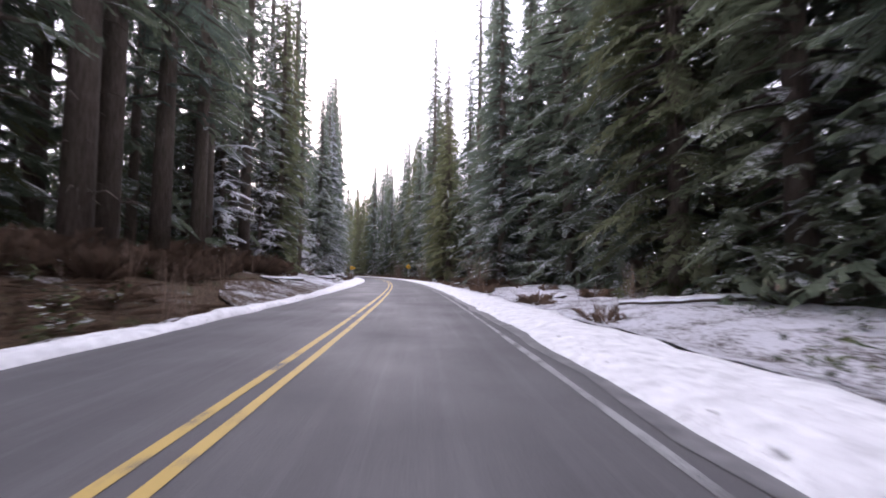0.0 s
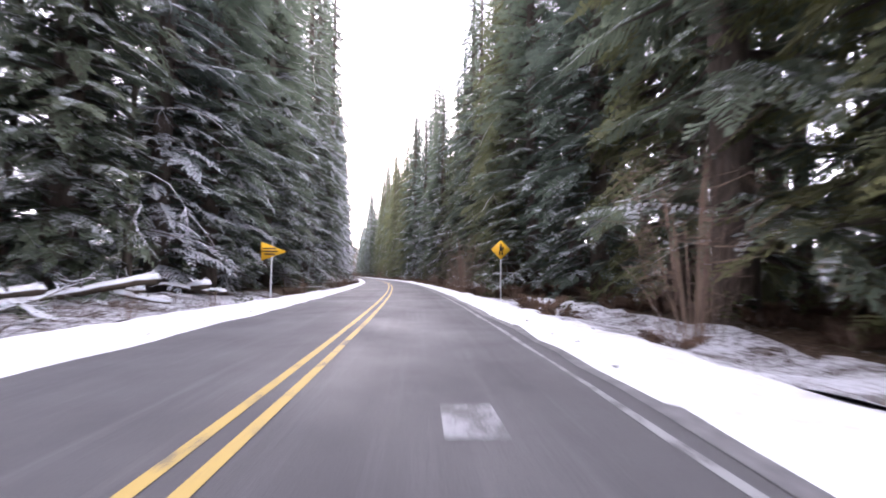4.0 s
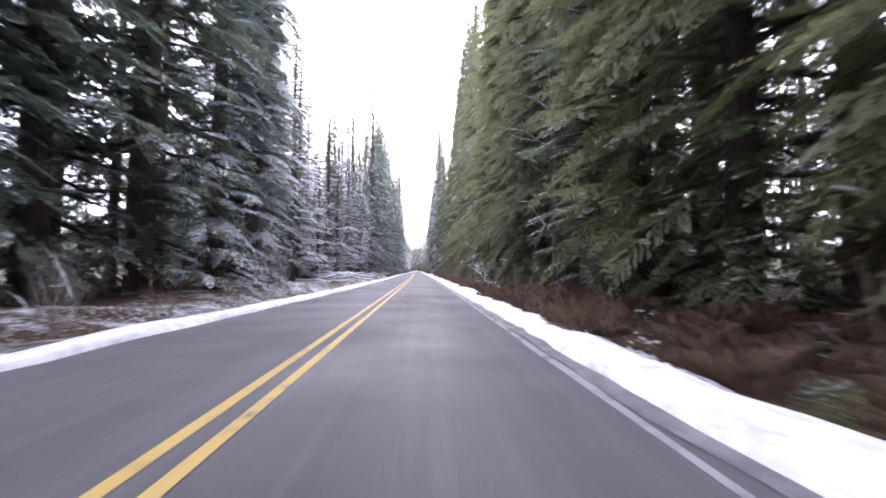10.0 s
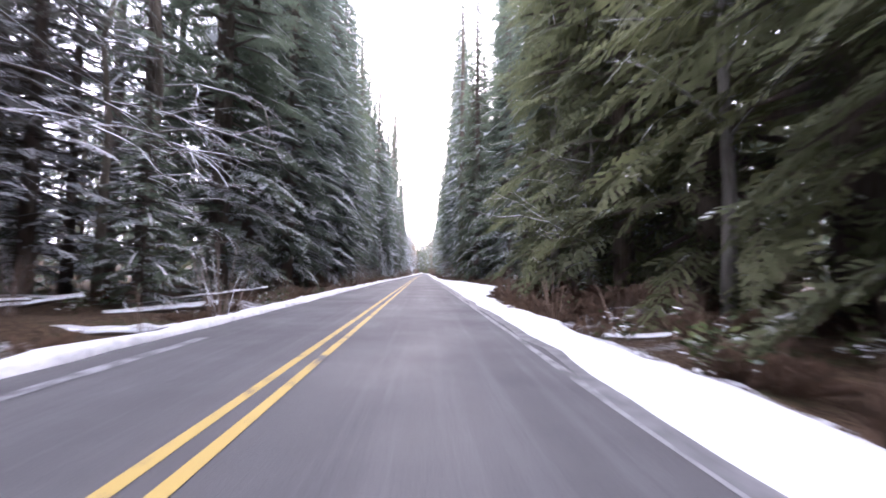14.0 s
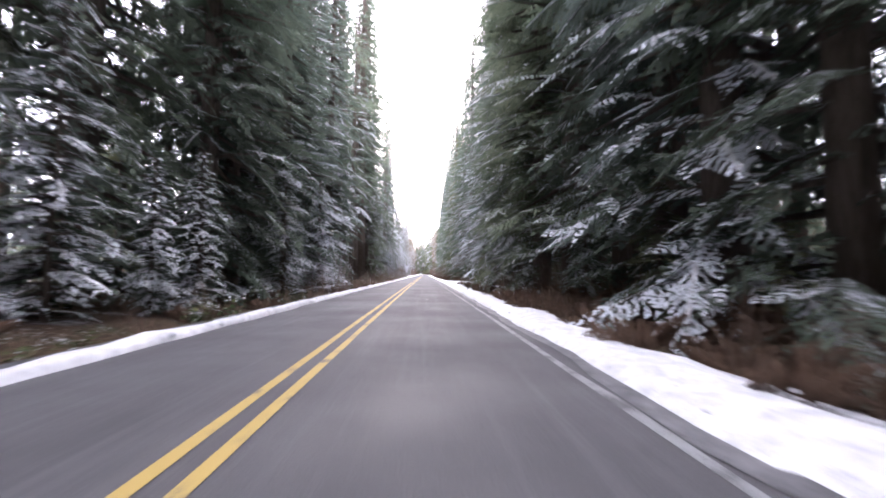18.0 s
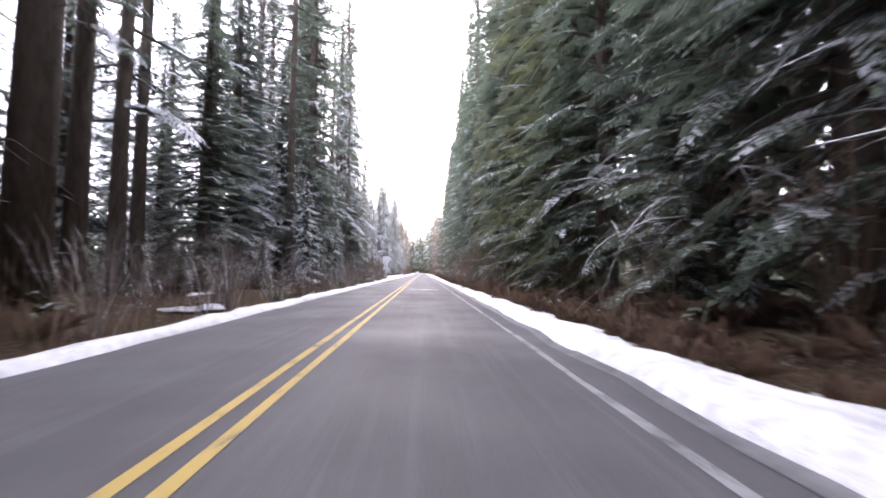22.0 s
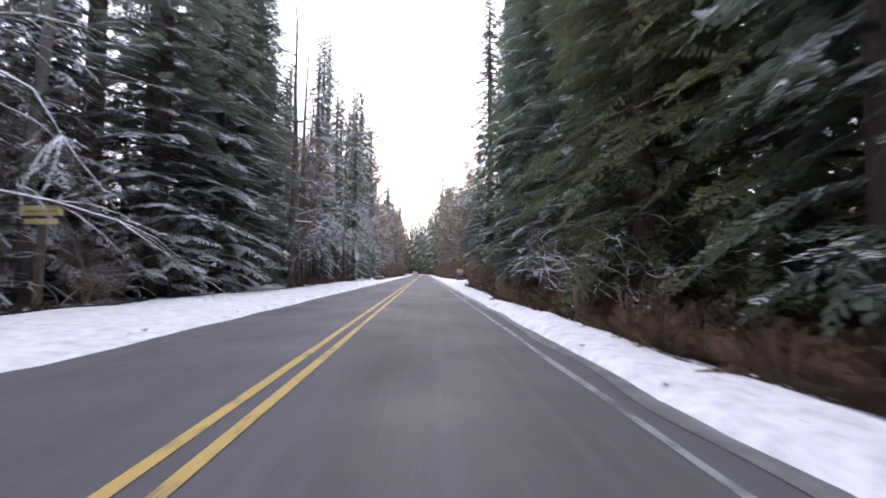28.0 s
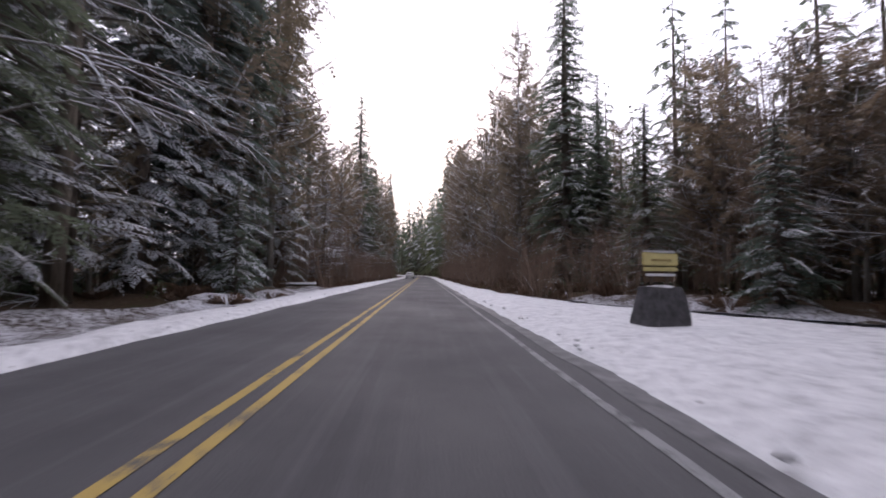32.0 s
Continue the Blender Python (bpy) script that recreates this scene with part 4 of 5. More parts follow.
# half-grown snowy firs behind the poles
for k in range(26):
    plant("young", 447 + k * 1.75 + placer.uniform(-0.6, 0.6), -placer.uniform(12.5, 17.0), placer.uniform(1.0, 1.75), placer.choice((0, 2, 2)))
plant("fir", 555.5, 12.7, 0.67, 3, wide=1.45)
plant("fir", 521.5, 9.5, 0.8, 2, wide=1.2)
plant("fir", 544.5, 13.0, 0.26, 3, wide=1.9)
plant("fir", 556, 15.6, 0.36, 1, wide=1.8)
for s, u, k, variant in ((167.5, 11.0, 0.9, 2), (170, 10.2, 0.85, 0), (167, 8.6, 0.7, 1), (338, 8.6, 0.7, 1), (196, 8.8, 0.9, 2), (218, 8.6, 0.8, 0), (252, 8.9, 0.9, 2), (259, 8.4, 0.75, 0), (314, 8.7, 0.9, 2), (130, 9.0, 0.9, 2), (112, -8.2, 0.6, 1), (166, -8.0, 0.6, 1), (432, -7.8, 0.55, 1), (441, -8.2, 0.7, 0)):
    plant("alder", s, u, k, variant)
plant("tall", 521.5, 12.6, 0.9, 0)
plant("tall", 525.5, 14.0, 0.85, 2)
# small firs that fill the edge of the wood
for k in range(84):
    side = placer.choice((-1, 1, 1))
    s = placer.uniform(90, 515)
    if any(side == q and s0 - 2 < s < s1 + 2 for q, s0, s1, _ in THIN_AREAS) or side < 0 and 345 < s < 395:
        continue
    plant("young", s, side * (snow_edge(side, s) + placer.uniform(2.6, 4.5)), placer.uniform(0.3, 0.75), placer.choice((0, 1, 1) if side > 0 else (0, 2, 2)))
for side, s0, s1, u0, gap, first, second in [(-1, *w) for w in WOODS_LEFT] + [(1, *w) for w in WOODS_RIGHT]:
    for row, kinds, off, step in ((0, first.split(), 0.0, gap), (1, second.split(), 4.2, gap * 1.1)):
        s = s0 + placer.uniform(0, step)
        while s < s1:
            kind, u = placer.choice(kinds), side * (u0 + off + placer.uniform(-0.6, 1.6))
            if kind == "back":
                far_tree(s, u)
            elif kind == "half":
                plant(placer.choice(("fir", "snowy", "snowy")), s, u, placer.uniform(0.26, 0.46), wide=placer.uniform(1.5, 1.9))
            else:
                k = grow(side, s) * (1.0 if kind != "brown" or s < 545 else 1.7 if side < 0 else 1.15) * placer.uniform(0.74, 1.16) * (0.62 if side > 0 and 529 < s < 561 else 1.0)
                plant(kind, s, u, k, wide=max(1.0, 1.0 / k) * placer.uniform(0.9, 1.1))
            s += step * placer.uniform(0.75, 1.3)


for side in (-1, 1):
    for s0, s1, rows in ((-75, -14, ((9.5, 4.5), (14, 5.0), (20, 6.0))), (-20, 665, ((15.5, 7.0), (19.5, 6.5), (27, 8.0), (40, 14.0))), (660, 1080, ((10.5, 4.5), (15, 6.0), (22, 8.0)))):
        for off, step in rows:
            s = s0
            while s < s1:
                far_tree(s, side * (off + (5 if side > 0 and 526 < s < 556 else 0) + placer.uniform(-2, 2) * (off > 12)), (4,) if off > 24 else (0, 1, 2, 3), 0.8 if off > 18 else 1.0)
                s += step * placer.uniform(0.7, 1.3)
# half-grown firs behind the bare trunks
for side, s0, s1 in ((-1, -20, 50), (-1, 340, 394), (1, 264, 304), (1, 508, 530), (-1, 506, 550)):
    for off in (17, 21):
        s = float(s0)
        while s < s1:
            far_tree(s, side * (off + placer.uniform(-1.5, 1.5)), (0, 3), placer.uniform(0.35, 0.6))
            s += placer.uniform(1.8, 3.4)
# the wood goes on away from the road
for side in (-1, 1):
    for off in (54,):
        s = -60.0
        while s < 680:
            far_tree(s, side * (off + placer.uniform(-6, 6)), (4,))
            s += placer.uniform(9, 17)
# a belt of trees that closes the wood far off
for side in (-1, 1):
    s = -70.0
    while s < 680:
        if side > 0 or not 400 < s < 450 or placer.random() < 0.4:
            far_tree(s, side * (64 + placer.uniform(-5, 5)), (4,), 1.25)
        s += placer.uniform(3.0, 5.5)
# the wooded hillside beyond the far bend, mostly olive crowns to imitate warm sunlight
for k in range(170):
    far_tree(placer.uniform(700, 1000), placer.uniform(30, 215), (0, 3, 3), 1.05)
for off in (36, 41, 47):
    for k in range(14):
        far_tree(524 + k * 3.4 + placer.uniform(-1, 1), off + placer.uniform(-2, 2))
for k, mt in ((0, WOOD), (1, WOOD_SNOW), (3, WOOD_OLIVE)):
    joined("far_woods", "dense conifer wood behind the roadside trees", "woods", far_crowns[k], [mt, SNOW])
joined("far_trunks", "dark trunks deep in the wood", "woods", far_trunks, [BARK])
# half-grown firs that close the wood behind the first trunks
for kind, s, u, k, variant in (("fir", 21, -14.5, 0.5, 1), ("fir", 27, -15.5, 0.45, 3), ("fir", 32, -15.0, 0.5, 0), ("olive", 34, -13.8, 0.45, 1), ("fir", 15, -14.0, 0.6, 0)):
    plant(kind, s, u, k, variant)


# ---- undergrowth ----
def clump(seed, n, h, spread, kind):
    """A clump of stems or leaves: corners and triangles."""
    rng = random.Random(seed)
    sh = Shape()
    for _ in range(n):
        az, l, out = rng.uniform(0, math.tau), h * rng.uniform(0.45, 1.1), spread * rng.uniform(0.2, 1.0)
        d, side = Vector((math.cos(az), math.sin(az), 0)), Vector((-math.sin(az), math.cos(az), 0))
        p0 = d * rng.uniform(0, 0.25) * spread
        mid, tip = p0 + d * out * 0.45 + Vector((0, 0, l * 0.85)), p0 + d * out + Vector((0, 0, l * rng.uniform(0.35, 1.0)))
        if kind == "frond":
            hw = l * rng.uniform(0.07, 0.14)
            w, f = side * hw, l + out
            sh.add([tuple(p0), tuple(mid + w), tuple(tip), tuple(mid - w)], [(0, 1, 2), (0, 2, 3)], 0, [(0, 0, hw), (f * 0.5, hw, hw), (f, 0, hw), (f * 0.5, -hw, hw)])
        elif kind == "leaf":
            for k in range(5):
                c = p0.lerp(mid, rng.uniform(0.4, 1.1)) + Vector((rng.uniform(-1, 1), rng.uniform(-1, 1), rng.uniform(-0.5, 0.5))) * 0.14
                a = Vector((rng.uniform(-1, 1), rng.uniform(-1, 1), rng.uniform(-0.4, 0.6))).normalized() * rng.uniform(0.045, 0.09)
                b = a.cross(Vector((rng.uniform(-0.3, 0.3), rng.uniform(-0.3, 0.3), 1))).normalized() * a.length * 0.5
                sh.add([tuple(c - a), tuple(c + b), tuple(c + a), tuple(c - b)], [(0, 1, 2, 3)])
        else:
            tip = p0 + d * out * 0.7 + Vector((0, 0, l * 1.1))
            w, v = side * (0.007 + 0.0011 * h), Vector((0, 0, 0.007 + 0.0008 * h))
            sh.add([tuple(p0 - w), tuple(p0 + w), tuple(mid + w + d * 0.01), tuple(mid - w), tuple(tip)], [(0, 1, 2, 3), (3, 2, 4)])
            for k in range(2 if h < 3 else 5):
                f = p0.lerp(mid, rng.uniform(0.35, 1.0)) if k % 2 else mid.lerp(tip, rng.random() * 0.8)
                g = f + Vector((rng.uniform(-1, 1), rng.uniform(-1, 1), rng.uniform(0.0, 0.9))) * l * 0.35
                sh.add([tuple(f - v), tuple(f + v), tuple(g)], [(0, 1, 2)])
    v = np.array(sh.v)
    return np.c_[v, np.array(sh.w)] if sh.w else v, np.array(sh.f), np.zeros(len(sh.f), np.int64)


def scatter(name, label, mat, shapes, per_metre, far, seed, sides=(-1, 1), s0=-10, s1=620, size=(0.7, 1.3), where=None, near=0.1):
    rng = random.Random(seed)
    pieces = []
    for side in sides:
        for _ in range(int((s1 - s0) * per_metre)):
            s = rng.uniform(s0, s1)
            a = snow_edge(side, s) + near + far * rng.random() ** 1.5
            keep = 0.5 + 0.9 * wobble(s, a * side, 7.0, seed)
            if where:
                keep *= where(side, s)
            if any(side == q and s0 < s < s1 and a < reach for q, s0, s1, reach in THIN_AREAS):
                keep *= 0.12
            if rng.random() > keep:
                continue
            u = side * a
            pieces.append((*shapes[rng.randrange(len(shapes))], stand(s, u, land(s, u) - 0.03, rng.uniform(0, 360), rng.uniform(*size))))
    return joined(name, label, "undergrowth", pieces, [mat])


scatter("dead_bracken", "low brown dead bracken and grass along the verge", DEAD, [clump(1 + i, 26, 0.6, 0.8, "frond") for i in range(4)], 9.0, 7.0, 3, where=lambda side, s: 1.0 if side > 0 else 0.12 if s < 26 else 0.04 if 300 < s < 440 else 0.12 if s < 440 else 0.45)
scatter("tall_bracken", "waist-high brown bracken on the bank", DEAD, [clump(91 + i, 34, 1.1, 1.1, "frond") for i in range(4)], 5.5, 4.0, 9, sides=(-1,), s0=-14, s1=38, size=(0.6, 1.25), near=3.7)
scatter("fallen_fronds", "flattened brown fronds and dead leaves lying on the bank", DEAD, [clump(101 + i, 22, 0.13, 0.8, "frond") for i in range(4)], 22.0, 5.0, 10, sides=(-1,), s0=-14, s1=26, size=(0.6, 1.2))
scatter("salal_bushes", "low dark green salal leaves under the trees", SALAL, [clump(11 + i, 13, 0.7, 0.6, "leaf") for i in range(4)], 2.0, 10.0, 4)
scatter("bare_brush", "thin bare brown twigs with traces of snow", TWIGS, [clump(21 + i, 12, 1.5, 1.0, "twig") for i in range(4)], 2.2, 6.0, 5, size=(0.4, 1.0))
scatter("tall_brush", "tall bare thicket of reddish brown twigs", TWIGS, [clump(31 + i, 44, 3.6, 2.6, "twig") for i in range(4)], 2.2, 9.0, 6, size=(0.6, 1.2),
        where=lambda side, s: 1.0 if (side > 0 and 526 < s < 640) or (side < 0 and (446 < s < 500 or 540 < s < 640)) else 0.08 if side > 0 else 0.0)


scatter("snowy_brush", "bare wispy bushes lined with snow", SNOWY_TWIGS, [clump(81 + i, 30, 2.2, 1.6, "twig") for i in range(4)], 2.0, 5.0, 8, sides=(-1,), s0=148, s1=498, size=(0.5, 1.2),
        where=lambda side, s: 1.6 if 150 < s < 206 or 440 < s < 494 else 0.9 if 392 < s < 440 else 0.15)


def clod():
    """A lump of ploughed snow."""
    bm = bmesh.new()
    bmesh.ops.create_icosphere(bm, subdivisions=1, radius=1.0)
    rng = random.Random(3)
    for v in bm.verts:
        v.co = Vector((v.co.x, v.co.y, v.co.z * 0.6)) * rng.uniform(0.7, 1.2)
    v, f = np.array([tuple(a.co) for a in bm.verts]), np.array([[a.index for a in t.verts] for t in bm.faces])
    bm.free()
    return v, f, np.zeros(len(f), np.int64)


def clods():
    rng, pieces, lump = random.Random(41), [], clod()
    for side in (-1, 1):
        for _ in range(1100):
            s = rng.uniform(0, 560)
            a, b = road_edge(side, s), snow_edge(side, s)
            u = side * (b - abs(rng.gauss(0, 0.35)) if rng.random() < 0.6 else a + rng.uniform(0.08, 0.4))
            pieces.append((*lump, stand(s, u, 0.1 - 0.08 * (abs(u) > b - 0.2), rng.uniform(0, 360), rng.uniform(0.02, 0.06) * (1.5 if rng.random() < 0.1 else 1.0))))
    joined("snow_clods", "small lumps of ploughed snow", "snow", pieces, [SNOW])


clods()


def red_bushes():
    """Reddish bare bushes before the clearing."""
    rng = random.Random(29)
    shapes = []
    for k in range(3):
        v, f, _ = clump(71 + k, 60, 2.3, 1.6, "twig")
        shapes.append(mesh_of("bush", v, f, [RED_TWIGS]))
    for k in range(88):
        s = rng.uniform(511, 523.5) if k < 50 else rng.uniform(515, 526.5)
        u = snow_edge(1, s) + (rng.uniform(0.4, 4.0) if k < 50 else rng.uniform(-0.5, 2.2))
        bush = tagged(new("bush", shapes[rng.randrange(3)]), "reddish brown bare bush at the wood's edge", "bush", "bare bushes")
        bush.matrix_world = stand(s, u, land(s, u) - 0.05, rng.uniform(0, 360), rng.uniform(0.35, 0.75))


red_bushes()


def alder_thicket():
    """Dense leafless young alders, too many to count."""
    rng, pieces = random.Random(23), []
    shapes = [clump(41 + i, 44, 8.5, 3.4, "twig") for i in range(4)]
    for side, s0, s1, u0, u1, count in ((1, 530, 580, 17, 30, 120), (1, 562, 650, 11, 20, 90), (-1, 548, 600, 10, 18, 60), (-1, 446, 494, 13, 22, 70), (-1, 205, 262, 12, 20, 40)):
        for _ in range(count):
            s, u = rng.uniform(s0, s1), side * rng.uniform(u0, u1)
            pieces.append((*shapes[rng.randrange(4)], stand(s, u, land(s, u) - 0.1, rng.uniform(0, 360), rng.uniform(0.6, 1.25))))
    joined("alder_thicket", "dense brown thicket of leafless young alders", "undergrowth", pieces, [TWIGS])


alder_thicket()


def thicket():
    """Shrubs and half-grown firs deep under the trees."""
    rng, pieces = random.Random(17), []
    shapes = [arrays(conifer(200 + i, h, r, 0.1, n, 2, NEEDLES, 0.45, 0.0, fine=0.0, limbs=False)[1]) for i, (h, r, n) in enumerate(((5.0, 2.2, 16), (3.4, 1.9, 14), (12.0, 3.2, 22), (9.0, 3.0, 19)))]
    shapes = [(v, f, np.zeros(len(f), np.int64)) for v, f, _ in shapes]
    for side in (-1, 1):
        for off, step, kinds in ((14, 5, (0, 1)), (20, 4.2, (0, 2, 3)), (27, 4.4, (2, 3)), (38, 5.5, (2, 3))):
            s = -25.0
            while s < 680:
                u = side * (off + rng.uniform(-2.5, 2.5) + (6 if side > 0 and 526 < s < 558 else 0))
                kind, size, turn = rng.choice(kinds), rng.uniform(0.7, 1.2), rng.uniform(0, 360)
                if u < 0 and 358 < s < 396 and kind > 1:
                    size *= 0.45
                pieces.append((*shapes[kind], stand(s, u, land(s, u) - 0.1, turn, size)))
                s += step * rng.uniform(0.6, 1.4)
    for _ in range(110):
        s, u = rng.uniform(346, 398), -rng.uniform(6.6, 17.0)
        pieces.append((*shapes[rng.choice((0, 1))], stand(s, u, land(s, u) - 0.1, rng.uniform(0, 360), rng.uniform(0.16, 0.3) if u > -10 else rng.uniform(0.4, 0.9))))
    joined("understory", "low dark shrubs and saplings under the trees", "undergrowth", pieces, [WOOD])


thicket()


# ---- fallen wood ----
def fallen_log(s, u, z, length, turn, tilt, r, seed, label="fallen log with snow lying along its top"):
    """A log with broken limb stubs and a ridge of snow."""
    rng = random.Random(seed)
    log = tagged(new("fallen_log"), label, "log", "fallen logs")
    body, snow = Shape(), Shape()
    n = 11
    sway = [Vector((rng.uniform(-1, 1), 0, rng.uniform(-0.5, 0.5))) * length * 0.012 for _ in range(n + 1)]
    pts = [sway[i] + Vector((0, (i / n - 0.5) * length, 0)) for i in range(n + 1)]
    radii = [r * (1.1 - 0.5 * i / n) * rng.uniform(0.92, 1.08) for i in range(n + 1)]
    body.tube(pts, radii, 7)
    for _ in range(max(2, int(length * 0.6))):
        k = rng.randint(1, n - 1)
        d = Vector((rng.uniform(-1, 1), rng.uniform(-0.4, 0.8), rng.uniform(-0.2, 1))).normalized()
        q = rng.uniform(0.3, 1.0) * (0.3 + r * 3)
        body.tube([pts[k], pts[k] + d * q * 0.6, pts[k] + d * q + Vector((0, 0, -0.1 * q))], [r * 0.3, r * 0.2, 0.01], 4, cap=False)
    lie = 0.9 if r > 0.5 else 0.75
    for i in range(n + 1):
        a, w = pts[i] + Vector((0, 0, radii[i] * lie)), radii[i] * rng.uniform(0.3, 0.85) * (1.6 - lie * 0.8)
        x, rise = Vector((1, 0, 0)), Vector((0, 0, (min(0.16, radii[i] * 0.5) + 0.02) * rng.uniform(0.4, 1.2)))
        snow.v.extend([tuple(a - x * w), tuple(a - x * w * 0.5 + rise), tuple(a + x * w * 0.5 + rise), tuple(a + x * w)])
    snow.add([], [(4 * i + a, 4 * i + b, 4 * i + 4 + b, 4 * i + 4 + a) for i in range(n) for a, b in ((0, 1), (1, 2), (2, 3))])
    snow.f = [tuple(k - 4 * (n + 1) for k in f) for f in snow.f]
    part("trunk", body.mesh("log_trunk", [BARK if r > 0.5 else BARK_SNOW]), log)
    part("snow_cap", snow.mesh("snow_cap", [SNOW]), log, "ridge of white snow")
    log.matrix_world = stand(s, u, z, turn) @ pose(0, 0, 0, tilt)
    return log


def dead_limb(seed, h, spread, bark):
    """A bare forked branch that lies or leans on the ground."""
    rng = random.Random(seed)
    made = []

    def sprout(sh, p, way, length, r, depth):
        pts, q = [p], p
        for _ in range(4):
            way = (way + Vector((rng.uniform(-0.55, 0.55), rng.uniform(-0.55, 0.55), rng.uniform(-0.5, 0.4)))).normalized()
            q = q + way * (length / 4)
            pts.append(q)
        sh.tube(pts, [r, r * 0.85, r * 0.65, r * 0.4, r * 0.15], 5 if depth > 1 else 3, cap=False)
        if depth:
            for _ in range(4):
                twig = sh
                if depth == 2:
                    twig = Shape()
                    made.append(("side_branch", twig))
                sprout(twig, pts[rng.randint(1, 4)], (way + Vector((rng.uniform(-1, 1), rng.uniform(-1, 1), rng.uniform(-0.5, 0.7)))).normalized(), length * rng.uniform(0.35, 0.65), r * 0.55, depth - 1)

    for _ in range(2):
        az = rng.uniform(0, math.tau)
        stem = Shape()
        made.append(("stem", stem))
        sprout(stem, Vector((0, 0, -0.1)), Vector((math.cos(az) * spread, math.sin(az) * spread, h)).normalized(), math.hypot(h, spread), 0.042, 2)
    return [(name, sh.mesh(name, [bark])) for name, sh in made]


LIMB_WOOD = make_bark("bleached_dead_wood", (0.2, 0.17, 0.14), (0.5, 0.46, 0.42), 0.55)
DEAD_BRANCHES = [dead_limb(300 + i, h, sp, LIMB_WOOD) for i, (h, sp) in enumerate(((2.2, 1.6), (1.2, 2.4), (3.0, 1.6), (0.7, 1.9)))]


def limb_heap(s, u, count, seed, kinds=(0, 1, 2, 3), spread=1.2, scale=1.0, lift=0.0):
    rng = random.Random(seed)
    for _ in range(count):
        a, b = s + rng.uniform(-spread, spread), u + rng.uniform(-0.8, 0.8)
        pieces = DEAD_BRANCHES[rng.choice(kinds)]
        ob = tagged(new("dead_branch"), "bleached bare branch with snow in the roadside brush", "branch", "dead branches")
        turn = rng.uniform(0, 360)
        ob.matrix_world = stand(a, b, land(a, b) + lift, turn, scale * rng.uniform(0.8, 1.2))
        for name, data in pieces:
            part(name, data, ob)


# the log pile on the bank before the bend
fallen_log(67.0, -13.2, 0.95, 15.0, 0, 0, 0.95, 1, "huge mossy brown fallen trunk capped with snow")
fallen_log(83.0, -14.0, 1.75, 19.0, 3, -1.0, 0.15, 2)
fallen_log(79.5, -12.6, 1.3, 12.0, -4, -5.0, 0.12, 3)
fallen_log(78.0, -12.0, 0.9, 9.0, -10, -7.0, 0.1, 4)
pile = random.Random(9)
for i in range(13):
    s, u = pile.uniform(73, 88), -pile.uniform(8.6, 12.5)
    fallen_log(s, u, land(s, u) + pile.uniform(0.1, 0.7), pile.uniform(2.5, 6.5), pile.uniform(20, 150), pile.uniform(-12, 12), pile.uniform(0.07, 0.2), 20 + i)
for i in range(22):
    s, u = pile.uniform(206, 258), -pile.uniform(6.0, 11.0)
    fallen_log(s, u, land(s, u) + pile.uniform(0.08, 0.3), pile.uniform(2.0, 6.0), pile.uniform(20, 160), pile.uniform(-8, 8), pile.uniform(0.03, 0.085), 400 + i)
for i in range(34):
    s, u = pile.uniform(216, 238), -pile.uniform(5.6, 13.5)
    fallen_log(s, u, land(s, u) + pile.uniform(0.08, 0.75), pile.uniform(2.5, 6.5), pile.uniform(55, 125), pile.uniform(-7, 7), pile.uniform(0.04, 0.095), 500 + i)
# single logs along both sides
for i in range(46):
    side = pile.choice((-1, 1))
    s = pile.uniform(8, 560)
    u = side * (snow_edge(side, s) + pile.uniform(0.8, 4.5))
    length, turn, tilt, r = pile.uniform(1.5, 5.0), pile.uniform(0, 180), pile.uniform(-5, 5), pile.uniform(0.05, 0.13)
    if side > 0 or s > 24:
        fallen_log(s, u, land(s, u) + 0.12, length, turn, tilt, r, 60 + i)
fallen_log(331.5, 7.4, 0.05, 4.2, -40, 2, 0.06, 200)
limb_heap(234, 7.1, 4, 1, (0, 2), 0.7, 0.85)
limb_heap(169, 7.6, 5, 2, (2, 0, 2), 1.6, 1.1)
limb_heap(336.5, 7.8, 4, 3, (3, 1, 0), 1.5, 0.9)
limb_heap(351.5, 9.3, 3, 4, (1, 3), 1.5)
limb_heap(486.5, -11.8, 8, 5, (0, 1, 2), 5.0, 1.2)
limb_heap(487, -13.5, 4, 16, (2, 0), 6.0, 1.7)
limb_heap(462, -8.5, 5, 17, (1, 0, 3), 5.0, 1.0)
limb_heap(486, 8.3, 7, 6, (0, 1, 2), 2.5, 0.85)
limb_heap(74, -13.2, 4, 13, (1, 3), 4.0, 1.5, 1.75)
limb_heap(80, -10.5, 5, 14, (1, 3), 5.0, 1.2)
limb_heap(535, -9.5, 4, 15, (1, 3), 3.0)
limb_heap(205, 8.0, 3, 7, (1, 3), 3.0)
limb_heap(300, -8.0, 4, 8, (1, 3), 12.0)
limb_heap(335, -7.8, 4, 9, (3,), 9.0, 0.8)
for i in range(16):
    s, u = pile.uniform(328, 346), -pile.uniform(5.4, 9.0)
    fallen_log(s, u, land(s, u) + pile.uniform(0.06, 0.3), pile.uniform(2.0, 5.0), pile.uniform(-35, 35), pile.uniform(-6, 6), pile.uniform(0.04, 0.09), 600 + i)
limb_heap(225, -8.0, 7, 10, (1, 3, 0), 14.0)
limb_heap(100, 8.0, 3, 11, (1, 3), 6.0)
limb_heap(430, 8.0, 4, 12, (1, 3), 12.0)


# ---- signs ----
def post_mesh(name, mat, h, w=0.06, z0=-0.4):
    return box_mesh(name, mat, (w, w, h - z0), 0.006, (0, 0, (h + z0) / 2))


